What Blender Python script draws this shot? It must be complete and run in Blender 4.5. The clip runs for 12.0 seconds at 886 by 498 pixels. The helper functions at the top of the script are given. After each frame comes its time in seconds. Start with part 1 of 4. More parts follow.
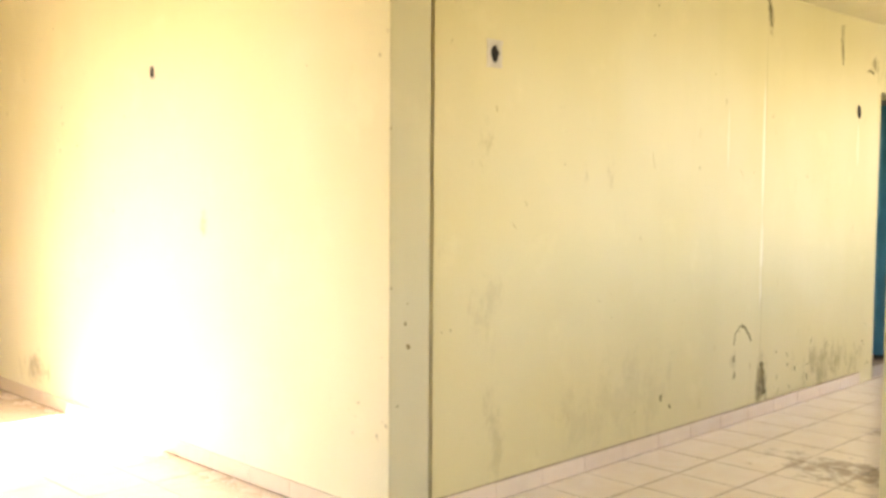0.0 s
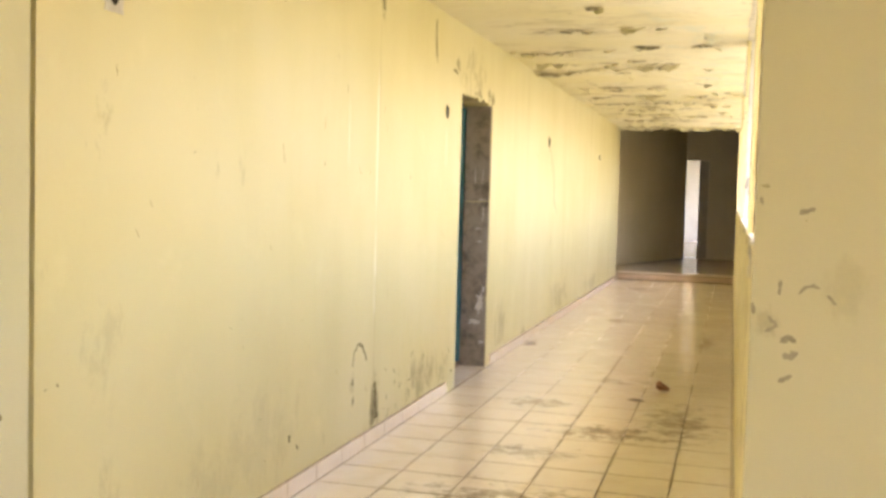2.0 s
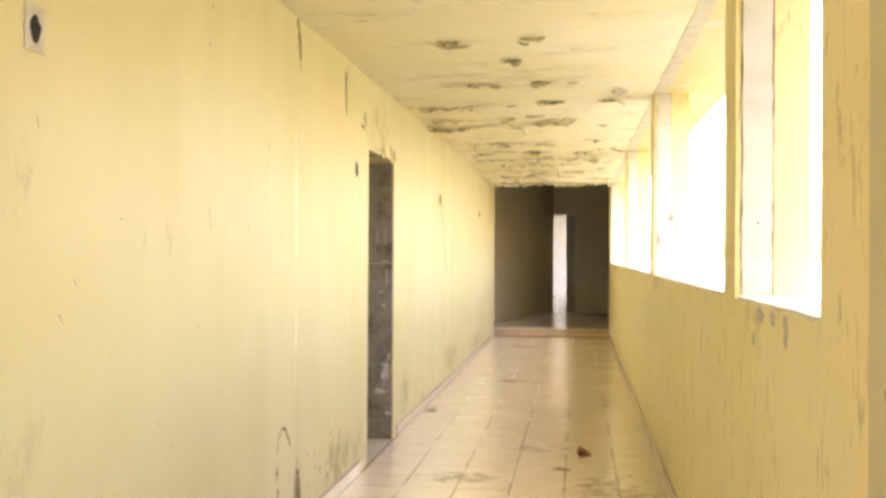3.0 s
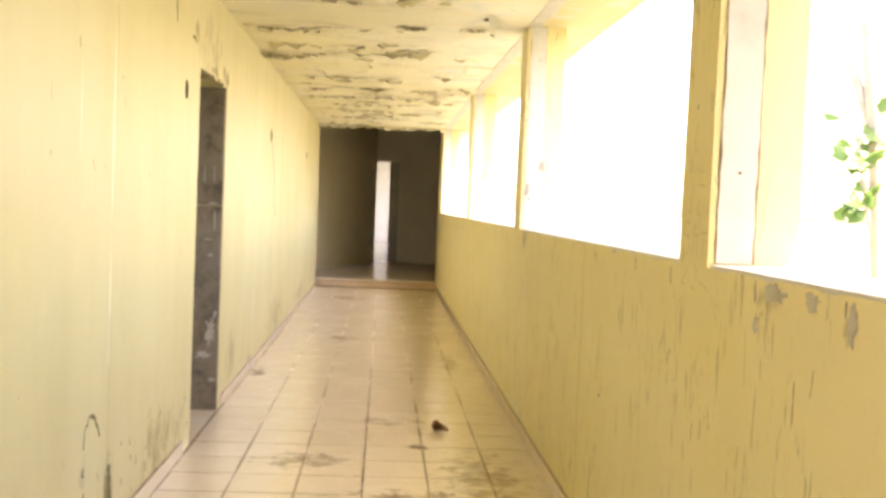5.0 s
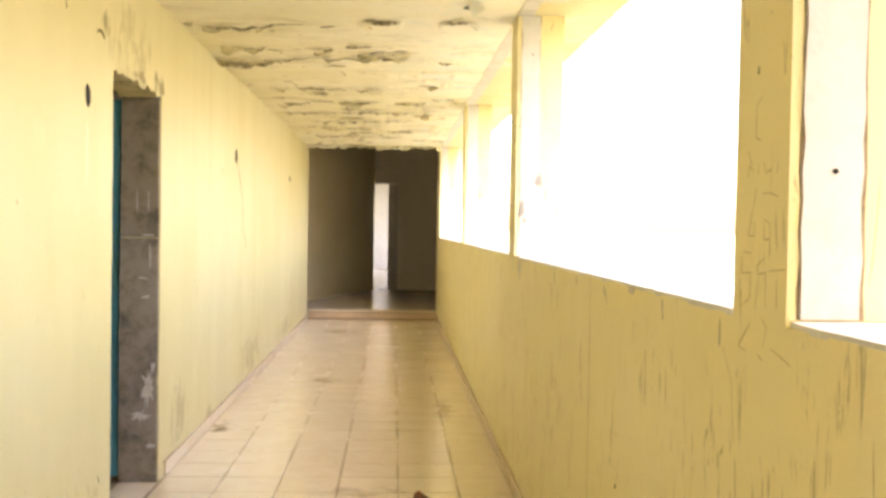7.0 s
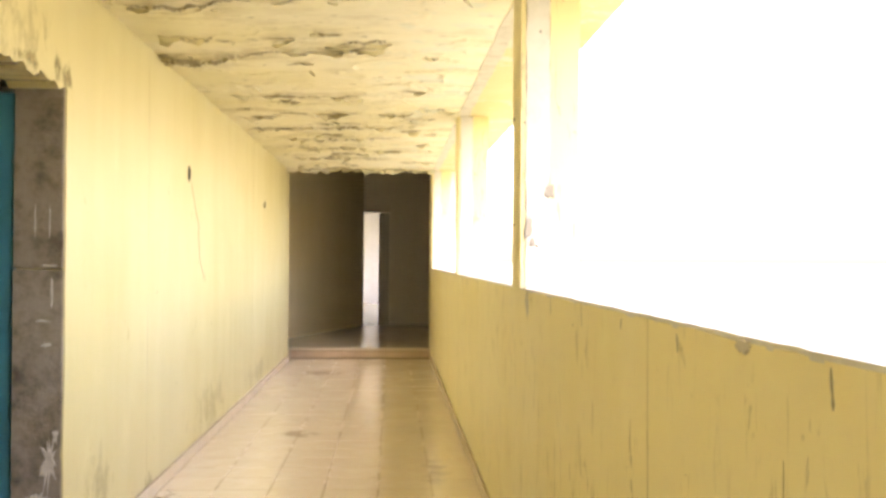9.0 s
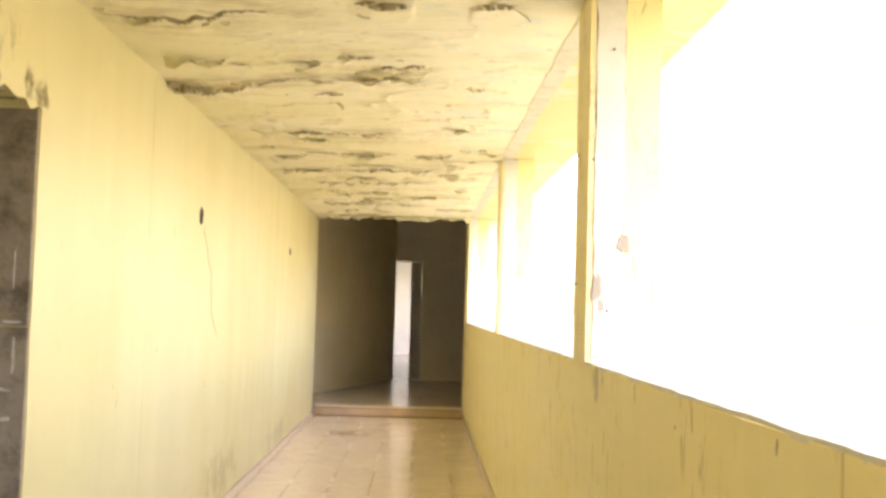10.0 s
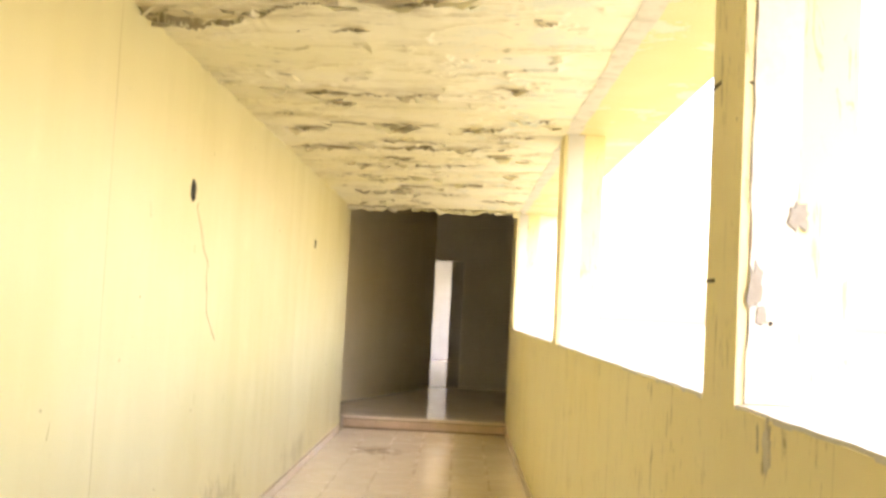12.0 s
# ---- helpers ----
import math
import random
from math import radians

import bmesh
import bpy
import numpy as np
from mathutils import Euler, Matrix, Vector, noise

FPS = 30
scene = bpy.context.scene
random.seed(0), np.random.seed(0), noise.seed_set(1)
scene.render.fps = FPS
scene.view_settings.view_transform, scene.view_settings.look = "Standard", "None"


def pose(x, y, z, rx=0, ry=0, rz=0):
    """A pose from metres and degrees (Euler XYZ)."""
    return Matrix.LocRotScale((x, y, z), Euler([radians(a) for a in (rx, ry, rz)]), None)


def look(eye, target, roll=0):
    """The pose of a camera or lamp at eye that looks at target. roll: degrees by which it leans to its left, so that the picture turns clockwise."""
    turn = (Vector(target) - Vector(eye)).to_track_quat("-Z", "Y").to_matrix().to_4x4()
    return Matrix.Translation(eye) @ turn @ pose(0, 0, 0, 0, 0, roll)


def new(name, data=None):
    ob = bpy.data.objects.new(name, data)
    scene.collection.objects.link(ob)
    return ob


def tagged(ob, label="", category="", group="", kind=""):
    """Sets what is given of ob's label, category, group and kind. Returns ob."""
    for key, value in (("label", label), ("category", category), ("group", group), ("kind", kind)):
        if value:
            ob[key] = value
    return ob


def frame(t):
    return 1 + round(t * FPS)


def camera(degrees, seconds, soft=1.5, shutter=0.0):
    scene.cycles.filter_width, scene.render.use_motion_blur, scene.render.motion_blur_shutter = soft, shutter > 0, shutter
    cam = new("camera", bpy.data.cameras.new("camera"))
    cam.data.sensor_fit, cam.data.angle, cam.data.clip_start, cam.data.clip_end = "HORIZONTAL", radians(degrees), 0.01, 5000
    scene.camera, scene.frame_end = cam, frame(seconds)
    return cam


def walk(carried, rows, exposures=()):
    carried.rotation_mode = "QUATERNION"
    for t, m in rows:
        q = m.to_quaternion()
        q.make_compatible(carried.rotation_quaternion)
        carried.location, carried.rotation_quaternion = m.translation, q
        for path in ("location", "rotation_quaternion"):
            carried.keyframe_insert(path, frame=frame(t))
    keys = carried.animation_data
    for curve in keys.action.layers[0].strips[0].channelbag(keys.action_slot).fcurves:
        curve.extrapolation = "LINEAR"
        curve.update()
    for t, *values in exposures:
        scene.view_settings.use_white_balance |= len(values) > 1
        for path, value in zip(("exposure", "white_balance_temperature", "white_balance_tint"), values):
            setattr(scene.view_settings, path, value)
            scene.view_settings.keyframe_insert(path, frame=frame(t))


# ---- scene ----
cam = camera(47.6, 12.0, soft=3.2)
PATH = [
    (0, (1.975, 0.558, 1.39), (0.56, 1.965, 1.262), 0.4),
    (0.5, (1.716, 0.678, 1.356), (0.453, 2.225, 1.242), 0.4),
    (1, (1.436, 0.82, 1.382), (0.382, 2.519, 1.317), 1.8),
    (1.5, (1.134, 0.901, 1.391), (0.334, 2.733, 1.327), 1.5),
    (2, (0.892, 1.069, 1.364), (0.341, 2.989, 1.255), 1.6),
    (2.5, (0.658, 1.253, 1.396), (0.263, 3.213, 1.36), 1.6),
    (2.7, (0.551, 1.312, 1.394), (0.217, 3.284, 1.402), 0.8),
    (4.3, (0.087, 1.954, 1.375), (0.033, 3.953, 1.336), 0.3),
    (4.5, (0.078, 2.074, 1.376), (0.078, 4.073, 1.305), -1.2),
    (5, (0.07, 2.308, 1.381), (0.191, 4.302, 1.293), 2.4),
    (5.5, (0.129, 2.565, 1.398), (0.261, 4.557, 1.278), 0.8),
    (6, (0.109, 2.856, 1.395), (0.249, 4.849, 1.318), -0.5),
    (6.5, (0.156, 3.093, 1.385), (0.261, 5.089, 1.311), -2.4),
    (7, (0.299, 3.346, 1.398), (0.397, 5.343, 1.354), 0.9),
    (7.5, (0.345, 3.662, 1.387), (0.44, 5.659, 1.356), 2.3),
    (9.3, (0.407, 4.756, 1.365), (0.512, 6.753, 1.389), 0.2),
    (9.5, (0.368, 4.928, 1.388), (0.475, 6.924, 1.352), 0.3),
    (10, (0.39, 5.308, 1.417), (0.428, 7.304, 1.535), 1.6),
    (10.5, (0.343, 5.606, 1.434), (0.342, 7.577, 1.772), 0.9),
    (11, (0.313, 5.891, 1.442), (0.329, 7.864, 1.769), -0.9),
    (11.5, (0.362, 6.229, 1.44), (0.33, 8.218, 1.643), 2.2),
    (12, (0.358, 6.572, 1.419), (0.317, 8.568, 1.54), 2.9),
]
walk(cam, [(t, look(eye, target, roll)) for t, eye, target, roll in PATH], exposures=((0, 3.56, 7300, 30), (12, 3.56, 7300, 30)))

# ---- light ----
XL, XR, ZC, SILL = -0.95, 0.95, 2.54, 1.241
Y0L, Y0R, YCE, YWE, YST, YFAR = 3.17, 3.225, 17.7, 18.03, 18.35, 23.3
SUN_EL, SUN_AZ = 64.0, 154.0  # degrees; azimuth from +y towards +x
world = bpy.data.worlds.new("sky")
scene.world = world
world.use_nodes = True
wn = world.node_tree
sky = wn.nodes.new("ShaderNodeTexSky")
sky.sky_type = "NISHITA"
sky.sun_disc = False
sky.sun_elevation, sky.sun_rotation = radians(SUN_EL), radians(SUN_AZ)
sky.air_density, sky.dust_density = 1.5, 2.8
wn.links.new(sky.outputs[0], wn.nodes["Background"].inputs[0])
wn.nodes["Background"].inputs[1].default_value = 0.15
sun_data = bpy.data.lights.new("sun", "SUN")
sun_data.energy, sun_data.angle, sun_data.color = 3.0, radians(0.6), (1.0, 0.93, 0.82)
sun = new("sun", sun_data)
sd = Vector((math.sin(radians(SUN_AZ)) * math.cos(radians(SUN_EL)), math.cos(radians(SUN_AZ)) * math.cos(radians(SUN_EL)), math.sin(radians(SUN_EL))))
sun.matrix_world = look(sd * 40, (0, 0, 0))


# ---- node helpers ----
class Nodes:
    def __init__(self, name):
        self.mat = bpy.data.materials.new(name)
        self.mat.use_nodes = True
        self.t = self.mat.node_tree
        self.out = self.t.nodes["Principled BSDF"]
        self.pos = self.t.nodes.new("ShaderNodeNewGeometry").outputs["Position"]
        self.sep = None

    def node(self, kind):
        return self.t.nodes.new(kind)

    def put(self, sock, v):
        if isinstance(v, bpy.types.NodeSocket):
            self.t.links.new(v, sock)
        elif isinstance(v, (tuple, list)) and len(v) == 3 and sock.type == "RGBA":
            sock.default_value = (*v, 1)
        else:
            sock.default_value = v

    def math(self, op, a, b=0.0, clamp=False):
        n = self.node("ShaderNodeMath")
        n.operation, n.use_clamp = op, clamp
        self.put(n.inputs[0], a), self.put(n.inputs[1], b)
        return n.outputs[0]

    def vec(self, op, a, b):
        n = self.node("ShaderNodeVectorMath")
        n.operation = op
        self.put(n.inputs[0], a), self.put(n.inputs[1], b)
        return n.outputs["Value"] if op in ("LENGTH", "DISTANCE", "DOT_PRODUCT") else n.outputs["Vector"]

    def noise(self, scale, detail=4.0, rough=0.55, stretch=None, shift=(0, 0, 0), dist=0.0):
        v = self.pos
        if stretch:
            v = self.vec("MULTIPLY", v, stretch)
        v = self.vec("ADD", v, shift)
        n = self.node("ShaderNodeTexNoise")
        self.put(n.inputs["Vector"], v), self.put(n.inputs["Scale"], scale)
        self.put(n.inputs["Detail"], detail), self.put(n.inputs["Roughness"], rough), self.put(n.inputs["Distortion"], dist)
        return n.outputs["Fac"]

    def step(self, v, lo, hi, a=0.0, b=1.0):
        n = self.node("ShaderNodeMapRange")
        n.clamp, n.interpolation_type = True, "SMOOTHSTEP"
        self.put(n.inputs[0], v)
        for i, q in enumerate((lo, hi, a, b)):
            self.put(n.inputs[1 + i], q)
        return n.outputs[0]

    def mix(self, f, a, b):
        n = self.node("ShaderNodeMix")
        n.data_type = "RGBA"
        self.put(n.inputs[0], f), self.put(n.inputs[6], a), self.put(n.inputs[7], b)
        return n.outputs[2]

    def axis(self, i):
        return self.node_sep().outputs[i]

    def node_sep(self):
        if self.sep is None:
            self.sep = self.node("ShaderNodeSeparateXYZ")
            self.put(self.sep.inputs[0], self.pos)
        return self.sep

    def blob(self, c, r, n, lo=0.42, hi=0.6, amount=1.0):
        """A stain round c with half sizes r, its edge broken up by the noise n."""
        d = self.vec("DIVIDE", self.vec("SUBTRACT", self.pos, c), r)
        near = self.step(self.vec("LENGTH", d, (0, 0, 0)), 1.25, 0.0)
        torn = self.math("ADD", near, self.math("MULTIPLY", self.math("SUBTRACT", n, 0.5), 3.2))
        return self.math("MULTIPLY", self.math("MULTIPLY", self.step(torn, 0.55, 1.15), self.step(near, 0.02, 0.3)), amount)

    def most(self, *vs):
        v = vs[0]
        for w in vs[1:]:
            v = self.math("MAXIMUM", v, w)
        return v

    def bump(self, h, dist, strength=1.0, below=None):
        n = self.node("ShaderNodeBump")
        self.put(n.inputs["Strength"], strength), self.put(n.inputs["Distance"], dist), self.put(n.inputs["Height"], h)
        if below is not None:
            self.put(n.inputs["Normal"], below)
        return n.outputs[0]

    def done(self, color, rough=0.6, normal=None, metal=0.0, spec=0.5):
        self.put(self.out.inputs["Base Color"], color), self.put(self.out.inputs["Roughness"], rough)
        self.put(self.out.inputs["Metallic"], metal), self.put(self.out.inputs["Specular IOR Level"], spec)
        if normal is not None:
            self.put(self.out.inputs["Normal"], normal)
        return self.mat


# ---- materials ----
def painted_wall(name, base, pale, rough=0.42, blobs=(), seams=(), scratch=0.0, speck=1.0, drips=(), gloss=0.2):
    """Old gloss paint on plaster, brushed down the wall. blobs: (centre, half sizes, amount); seams: y of filled joints."""
    n = Nodes(name)
    big = n.noise(0.55, 3, shift=(3, 1, 7))
    stroke = n.noise(1.0, 6, 0.65, stretch=(4, 4, 0.6), dist=0.3)
    fine = n.noise(38, 6, 0.7)
    mott = n.noise(3.2, 5, 0.62)
    col = n.mix(n.step(big, 0.35, 0.65), base, pale)
    col = n.mix(n.step(stroke, 0.42, 0.75, 0.0, 0.11), col, tuple(0.86 * c for c in base))
    col = n.mix(n.step(mott, 0.55, 0.78, 0.0, 0.30), col, tuple(min(0.9, 1.12 * c + 0.03) for c in pale))
    grime = n.noise(7.5, 7, 0.72, stretch=(1, 1, 0.55), shift=(9, 4, 2))
    smear = n.noise(2.3, 6, 0.7, stretch=(3.2, 3.2, 0.6), shift=(1, 8, 5))
    dirt = n.math("MULTIPLY", n.step(grime, 0.62, 0.74, 0, 0.5 * speck), n.step(smear, 0.5, 0.66))
    dot = n.step(n.noise(21, 2, 0.5, shift=(2, 2, 2)), 0.735, 0.76, 0, 0.8 * speck)
    dirt = n.most(dirt, n.math("MULTIPLY", dot, n.step(n.noise(1.7, 2), 0.5, 0.62)))
    if scratch:
        s = n.noise(5.0, 4, 0.65, stretch=(5, 5, 1.3), shift=(0, 3, 1), dist=0.9)
        s2 = n.noise(3.0, 4, 0.6, stretch=(13, 13, 1.6), shift=(5, 1, 3), dist=0.8)
        area = n.step(n.noise(3.1, 4, shift=(7, 7, 1)), 0.42, 0.60)
        dirt = n.most(dirt, n.math("MULTIPLY", n.most(n.step(s, 0.59, 0.67), n.step(s2, 0.60, 0.67)), n.math("MULTIPLY", area, scratch)))
    edge = n.noise(8, 8, 0.72, stretch=(1.25, 1.25, 0.7), dist=0.3)
    for c, r, amount in blobs:
        dirt = n.most(dirt, n.blob(c, r, edge, amount=amount))
    line = None
    for y in seams:
        wob = n.math("ADD", n.axis(1), n.math("MULTIPLY", n.math("SUBTRACT", n.noise(2, 2), 0.5), 0.02))
        gap = n.step(n.math("ABSOLUTE", n.math("SUBTRACT", wob, y)), 0.008, 0.003)
        line = gap if line is None else n.most(line, gap)
    h = n.math("ADD", n.math("MULTIPLY", stroke, 0.1), n.math("MULTIPLY", fine, 0.25))
    if line is not None:
        col = n.mix(n.math("MULTIPLY", line, n.step(n.noise(4, 3, stretch=(1, 1, 0.4)), 0.35, 0.6, 0.1, 0.5)), col, (0.33, 0.25, 0.09))
        h = n.math("SUBTRACT", h, n.math("MULTIPLY", line, 0.4))
    for c, r in drips:
        d = n.vec("DIVIDE", n.vec("SUBTRACT", n.pos, c), r)
        white = n.math("MULTIPLY", n.step(n.vec("LENGTH", d, (0, 0, 0)), 1.0, 0.6), n.step(n.noise(6, 3, stretch=(4, 4, 0.5)), 0.35, 0.5))
        col = n.mix(white, col, (0.76, 0.72, 0.55))
    col = n.mix(dirt, col, n.mix(n.step(fine, 0.35, 0.65), (0.12, 0.10, 0.045), (0.32, 0.25, 0.11)))
    b = n.bump(n.noise(1.1, 2), 0.03, 0.5)
    b = n.bump(h, 0.006, 0.6, b)
    r = n.math("ADD", n.step(stroke, 0.3, 0.7, rough - 0.05, rough + 0.06), n.math("MULTIPLY", dirt, 0.3))
    return n.done(col, r, b, spec=gloss)


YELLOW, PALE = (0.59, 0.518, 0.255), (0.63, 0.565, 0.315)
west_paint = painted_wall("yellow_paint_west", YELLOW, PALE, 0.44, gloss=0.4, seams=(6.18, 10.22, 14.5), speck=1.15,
    drips=(((XL, 6.165, 1.62), (0.1, 0.014, 0.45)), ((XL, 6.17, 0.95), (0.1, 0.016, 0.3)), ((XL, 7.5, 1.68), (0.1, 0.008, 0.16)), ((XL, 5.75, 1.66), (0.1, 0.006, 0.2))),
    blobs=(((XL, 6.18, 0.2), (0.3, 0.15, 0.3), 1.0), ((XL, 5.86, 0.36), (0.3, 0.08, 0.14), 0.4),
           ((XL, 10.28, 0.05), (0.3, 0.22, 0.2), 0.8), ((XL, 3.74, 0.9), (0.3, 0.18, 0.36), 0.18), ((XL, 3.72, 1.55), (0.3, 0.07, 0.22), 0.45),
           ((XL, 3.8, 0.3), (0.3, 0.12, 0.4), 0.25), ((XL, 4.7, 0.3), (0.3, 0.9, 0.4), 0.14), ((XL, 7.1, 0.2), (0.3, 0.75, 0.28), 0.5),
           ((XL, 6.22, 2.40), (0.3, 0.09, 0.26), 0.7), ((XL, 8.2, 2.2), (0.3, 0.7, 0.34), 0.4), ((XL, 8.72, 2.12), (0.3, 0.2, 0.10), 0.95), ((XL, 8.3, 2.11), (0.3, 0.4, 0.06), 0.9), ((XL, 7.75, 2.25), (0.3, 0.12, 0.1), 0.8),
           ((XL, 12.2, 0.25), (0.3, 1.2, 0.3), 0.35), ((XL, 9.3, 0.25), (0.3, 0.5, 0.35), 0.4), ((XL, 15.0, 0.2), (0.3, 1.5, 0.25), 0.3)))
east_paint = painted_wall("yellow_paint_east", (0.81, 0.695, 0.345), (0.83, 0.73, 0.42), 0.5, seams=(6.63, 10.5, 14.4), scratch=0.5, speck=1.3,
    blobs=(((XR, 4.55, 1.19), (0.3, 0.13, 0.06), 0.5), ((XR, 8.52, 1.18), (0.3, 0.04, 0.09), 0.9), ((XR, 8.4, 1.21), (0.3, 0.03, 0.06), 0.9),
           ((XR, 9.66, 1.2), (0.3, 0.03, 0.07), 0.8), ((XR, 10.8, 1.19), (0.3, 0.03, 0.07), 0.8), ((XR, 4.33, 0.9), (0.3, 0.03, 0.1), 0.9),
           ((XR, 4.61, 1.13), (0.3, 0.03, 0.05), 0.9), ((XR, 4.14, 1.18), (0.3, 0.05, 0.08), 0.9)))
lobby_paint = painted_wall("cream_paint_lobby", (0.75, 0.70, 0.455), (0.78, 0.735, 0.53), 0.5, speck=0.7,
    blobs=(((-2.3, Y0L, 1.2), (0.06, 0.3, 0.12), 0.5), ((-4.3, Y0L, 0.2), (0.4, 0.3, 0.2), 0.5)))
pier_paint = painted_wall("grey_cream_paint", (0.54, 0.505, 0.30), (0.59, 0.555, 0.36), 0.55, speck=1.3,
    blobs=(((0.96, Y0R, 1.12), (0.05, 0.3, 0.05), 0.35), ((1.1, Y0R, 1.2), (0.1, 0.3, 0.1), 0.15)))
hall_paint = painted_wall("dull_hall_paint", (0.78, 0.73, 0.62), (0.80, 0.75, 0.66), 0.5, speck=0.6)
hall_side_paint = painted_wall("dull_cream_hall_paint", (0.68, 0.59, 0.36), (0.72, 0.63, 0.42), 0.5, speck=0.6)
# Greyer copy of the lobby cream, with the shade put into its colour.
shade_paint = painted_wall("shaded_cream_paint", (0.55, 0.51, 0.30), (0.59, 0.55, 0.36), 0.5, speck=1.5)


def ceiling_material():
    n = Nodes("peeling_ceiling_paint")
    attr = n.node("ShaderNodeAttribute")
    attr.attribute_name = "peel_shade"
    peel_shade = attr.outputs["Fac"]
    attr = n.node("ShaderNodeAttribute")
    attr.attribute_name = "stain"
    damp = attr.outputs["Fac"]
    big = n.noise(0.9, 4, 0.6, stretch=(0.6, 1.5, 1))
    band = n.noise(2.2, 6, 0.68, stretch=(0.8, 1.7, 1), shift=(4, 2, 0))
    fine = n.noise(26, 6, 0.7)
    col = n.mix(n.step(big, 0.35, 0.66), (0.73, 0.67, 0.44), (0.77, 0.72, 0.55))
    col = n.mix(n.step(band, 0.52, 0.74, 0, 0.5), col, (0.42, 0.35, 0.19))
    col = n.mix(n.math("MULTIPLY", n.step(n.noise(9, 6, 0.75, stretch=(0.8, 1.9, 1)), 0.56, 0.7), n.step(band, 0.44, 0.6, 0, 0.75)), col, (0.20, 0.16, 0.08))
    col = n.mix(n.math("MULTIPLY", damp, n.step(n.noise(5, 6, 0.72, stretch=(0.8, 1.6, 1), shift=(3, 9, 2)), 0.44, 0.62, 0, 0.7)), col, (0.43, 0.355, 0.185))
    blue = n.math("MULTIPLY", n.step(n.noise(4, 5, 0.7, shift=(2, 7, 1)), 0.52, 0.62), n.step(n.axis(0), 0.1, 0.6, 0, 0.7))
    col = n.mix(blue, col, (0.60, 0.64, 0.54))
    # Dark brown at the tears: bare concrete plus painted shade of the gaps.
    col = n.mix(n.step(n.math("ADD", peel_shade, n.math("MULTIPLY", n.math("SUBTRACT", fine, 0.5), 0.6)), 0.40, 0.7, 0, 0.85), col, (0.19, 0.145, 0.08))
    col = n.mix(n.math("MULTIPLY", n.step(n.noise(14, 3, 0.6, stretch=(0.7, 1.6, 1), shift=(6, 1, 4), dist=0.6), 0.69, 0.73, 0, 0.85), n.step(big, 0.42, 0.55)), col, (0.17, 0.135, 0.075))
    return n.done(col, n.step(fine, 0.3, 0.7, 0.55, 0.75), n.bump(n.math("ADD", fine, n.math("MULTIPLY", band, 1.5)), 0.004, 0.45))


def soffit_material():
    n = Nodes("yellow_soffit_paint")
    a = n.noise(2.4, 6, 0.7, stretch=(1.0, 1.2, 1))
    fine = n.noise(30, 5, 0.7)
    col = n.mix(n.step(n.noise(0.9, 3), 0.35, 0.65), (0.60, 0.50, 0.22), (0.64, 0.56, 0.31))
    col = n.mix(n.step(a, 0.56, 0.6, 0, 0.8), col, (0.62, 0.58, 0.47))
    return n.done(col, 0.6, n.bump(n.math("ADD", fine, n.math("MULTIPLY", n.step(a, 0.55, 0.6), -1.5)), 0.004, 0.7))


def plain_plaster(name, base, dark, scale=6.0, rough=0.7, amount=0.7, depth=0.004):
    n = Nodes(name)
    a, fine = n.noise(scale, 6, 0.7), n.noise(45, 5, 0.7)
    col = n.mix(n.step(a, 0.42, 0.72, 0, amount), base, dark)
    col = n.mix(n.step(fine, 0.62, 0.75, 0, 0.5), col, dark)
    return n.done(col, n.step(a, 0.3, 0.7, rough - 0.1, rough + 0.08), n.bump(n.math("ADD", a, n.math("MULTIPLY", fine, 0.5)), depth, 0.7))


def tile_material(name, base, pale, dirt=1.0, spots=()):
    n = Nodes(name)
    rnd = n.node("ShaderNodeObjectInfo").outputs["Random"]
    marb = n.noise(5.5, 6, 0.68, dist=0.6)
    fine = n.noise(55, 4, 0.6)
    wear = n.noise(2.1, 6, 0.7, shift=(4, 4, 0))
    col = n.mix(n.step(marb, 0.35, 0.68), base, pale)
    col = n.mix(n.math("MULTIPLY", rnd, 0.2), col, tuple(0.85 * c for c in base))
    grime = n.step(wear, 0.56, 0.80, 0, 0.3 * dirt)
    edge = n.noise(9, 7, 0.75)
    patch = 0.0
    for c, r, amount in spots:
        patch = n.most(patch, n.blob(c, r, edge, amount=amount))
    tc = n.node("ShaderNodeSeparateXYZ")
    n.put(tc.inputs[0], n.node("ShaderNodeTexCoord").outputs["Generated"])
    rim = n.math("MINIMUM", n.math("MINIMUM", tc.outputs[0], n.math("SUBTRACT", 1.0, tc.outputs[0])), n.math("MINIMUM", tc.outputs[1], n.math("SUBTRACT", 1.0, tc.outputs[1])))
    rim = n.math("ADD", rim, n.math("MULTIPLY", n.math("SUBTRACT", edge, 0.5), 0.10))
    grime = n.most(grime, n.math("MULTIPLY", n.step(rim, 0.045, 0.0, 0, 0.75 * dirt), n.step(wear, 0.36, 0.6, 0.35, 1.0)))
    grime = n.most(grime, n.step(n.noise(17, 4, 0.6, shift=(1, 5, 1)), 0.70, 0.76, 0, 0.6 * dirt))
    col = n.mix(grime, col, (0.36, 0.26, 0.14))
    if spots:
        col = n.mix(patch, col, (0.13, 0.08, 0.034))
    r = n.math("ADD", n.step(n.math("ADD", wear, n.math("MULTIPLY", fine, 0.3)), 0.3, 1.0, 0.15, 0.23), n.math("MULTIPLY", grime, 0.2))
    return n.done(col, r, n.bump(n.math("ADD", marb, n.math("MULTIPLY", fine, 0.2)), 0.0015, 0.4))


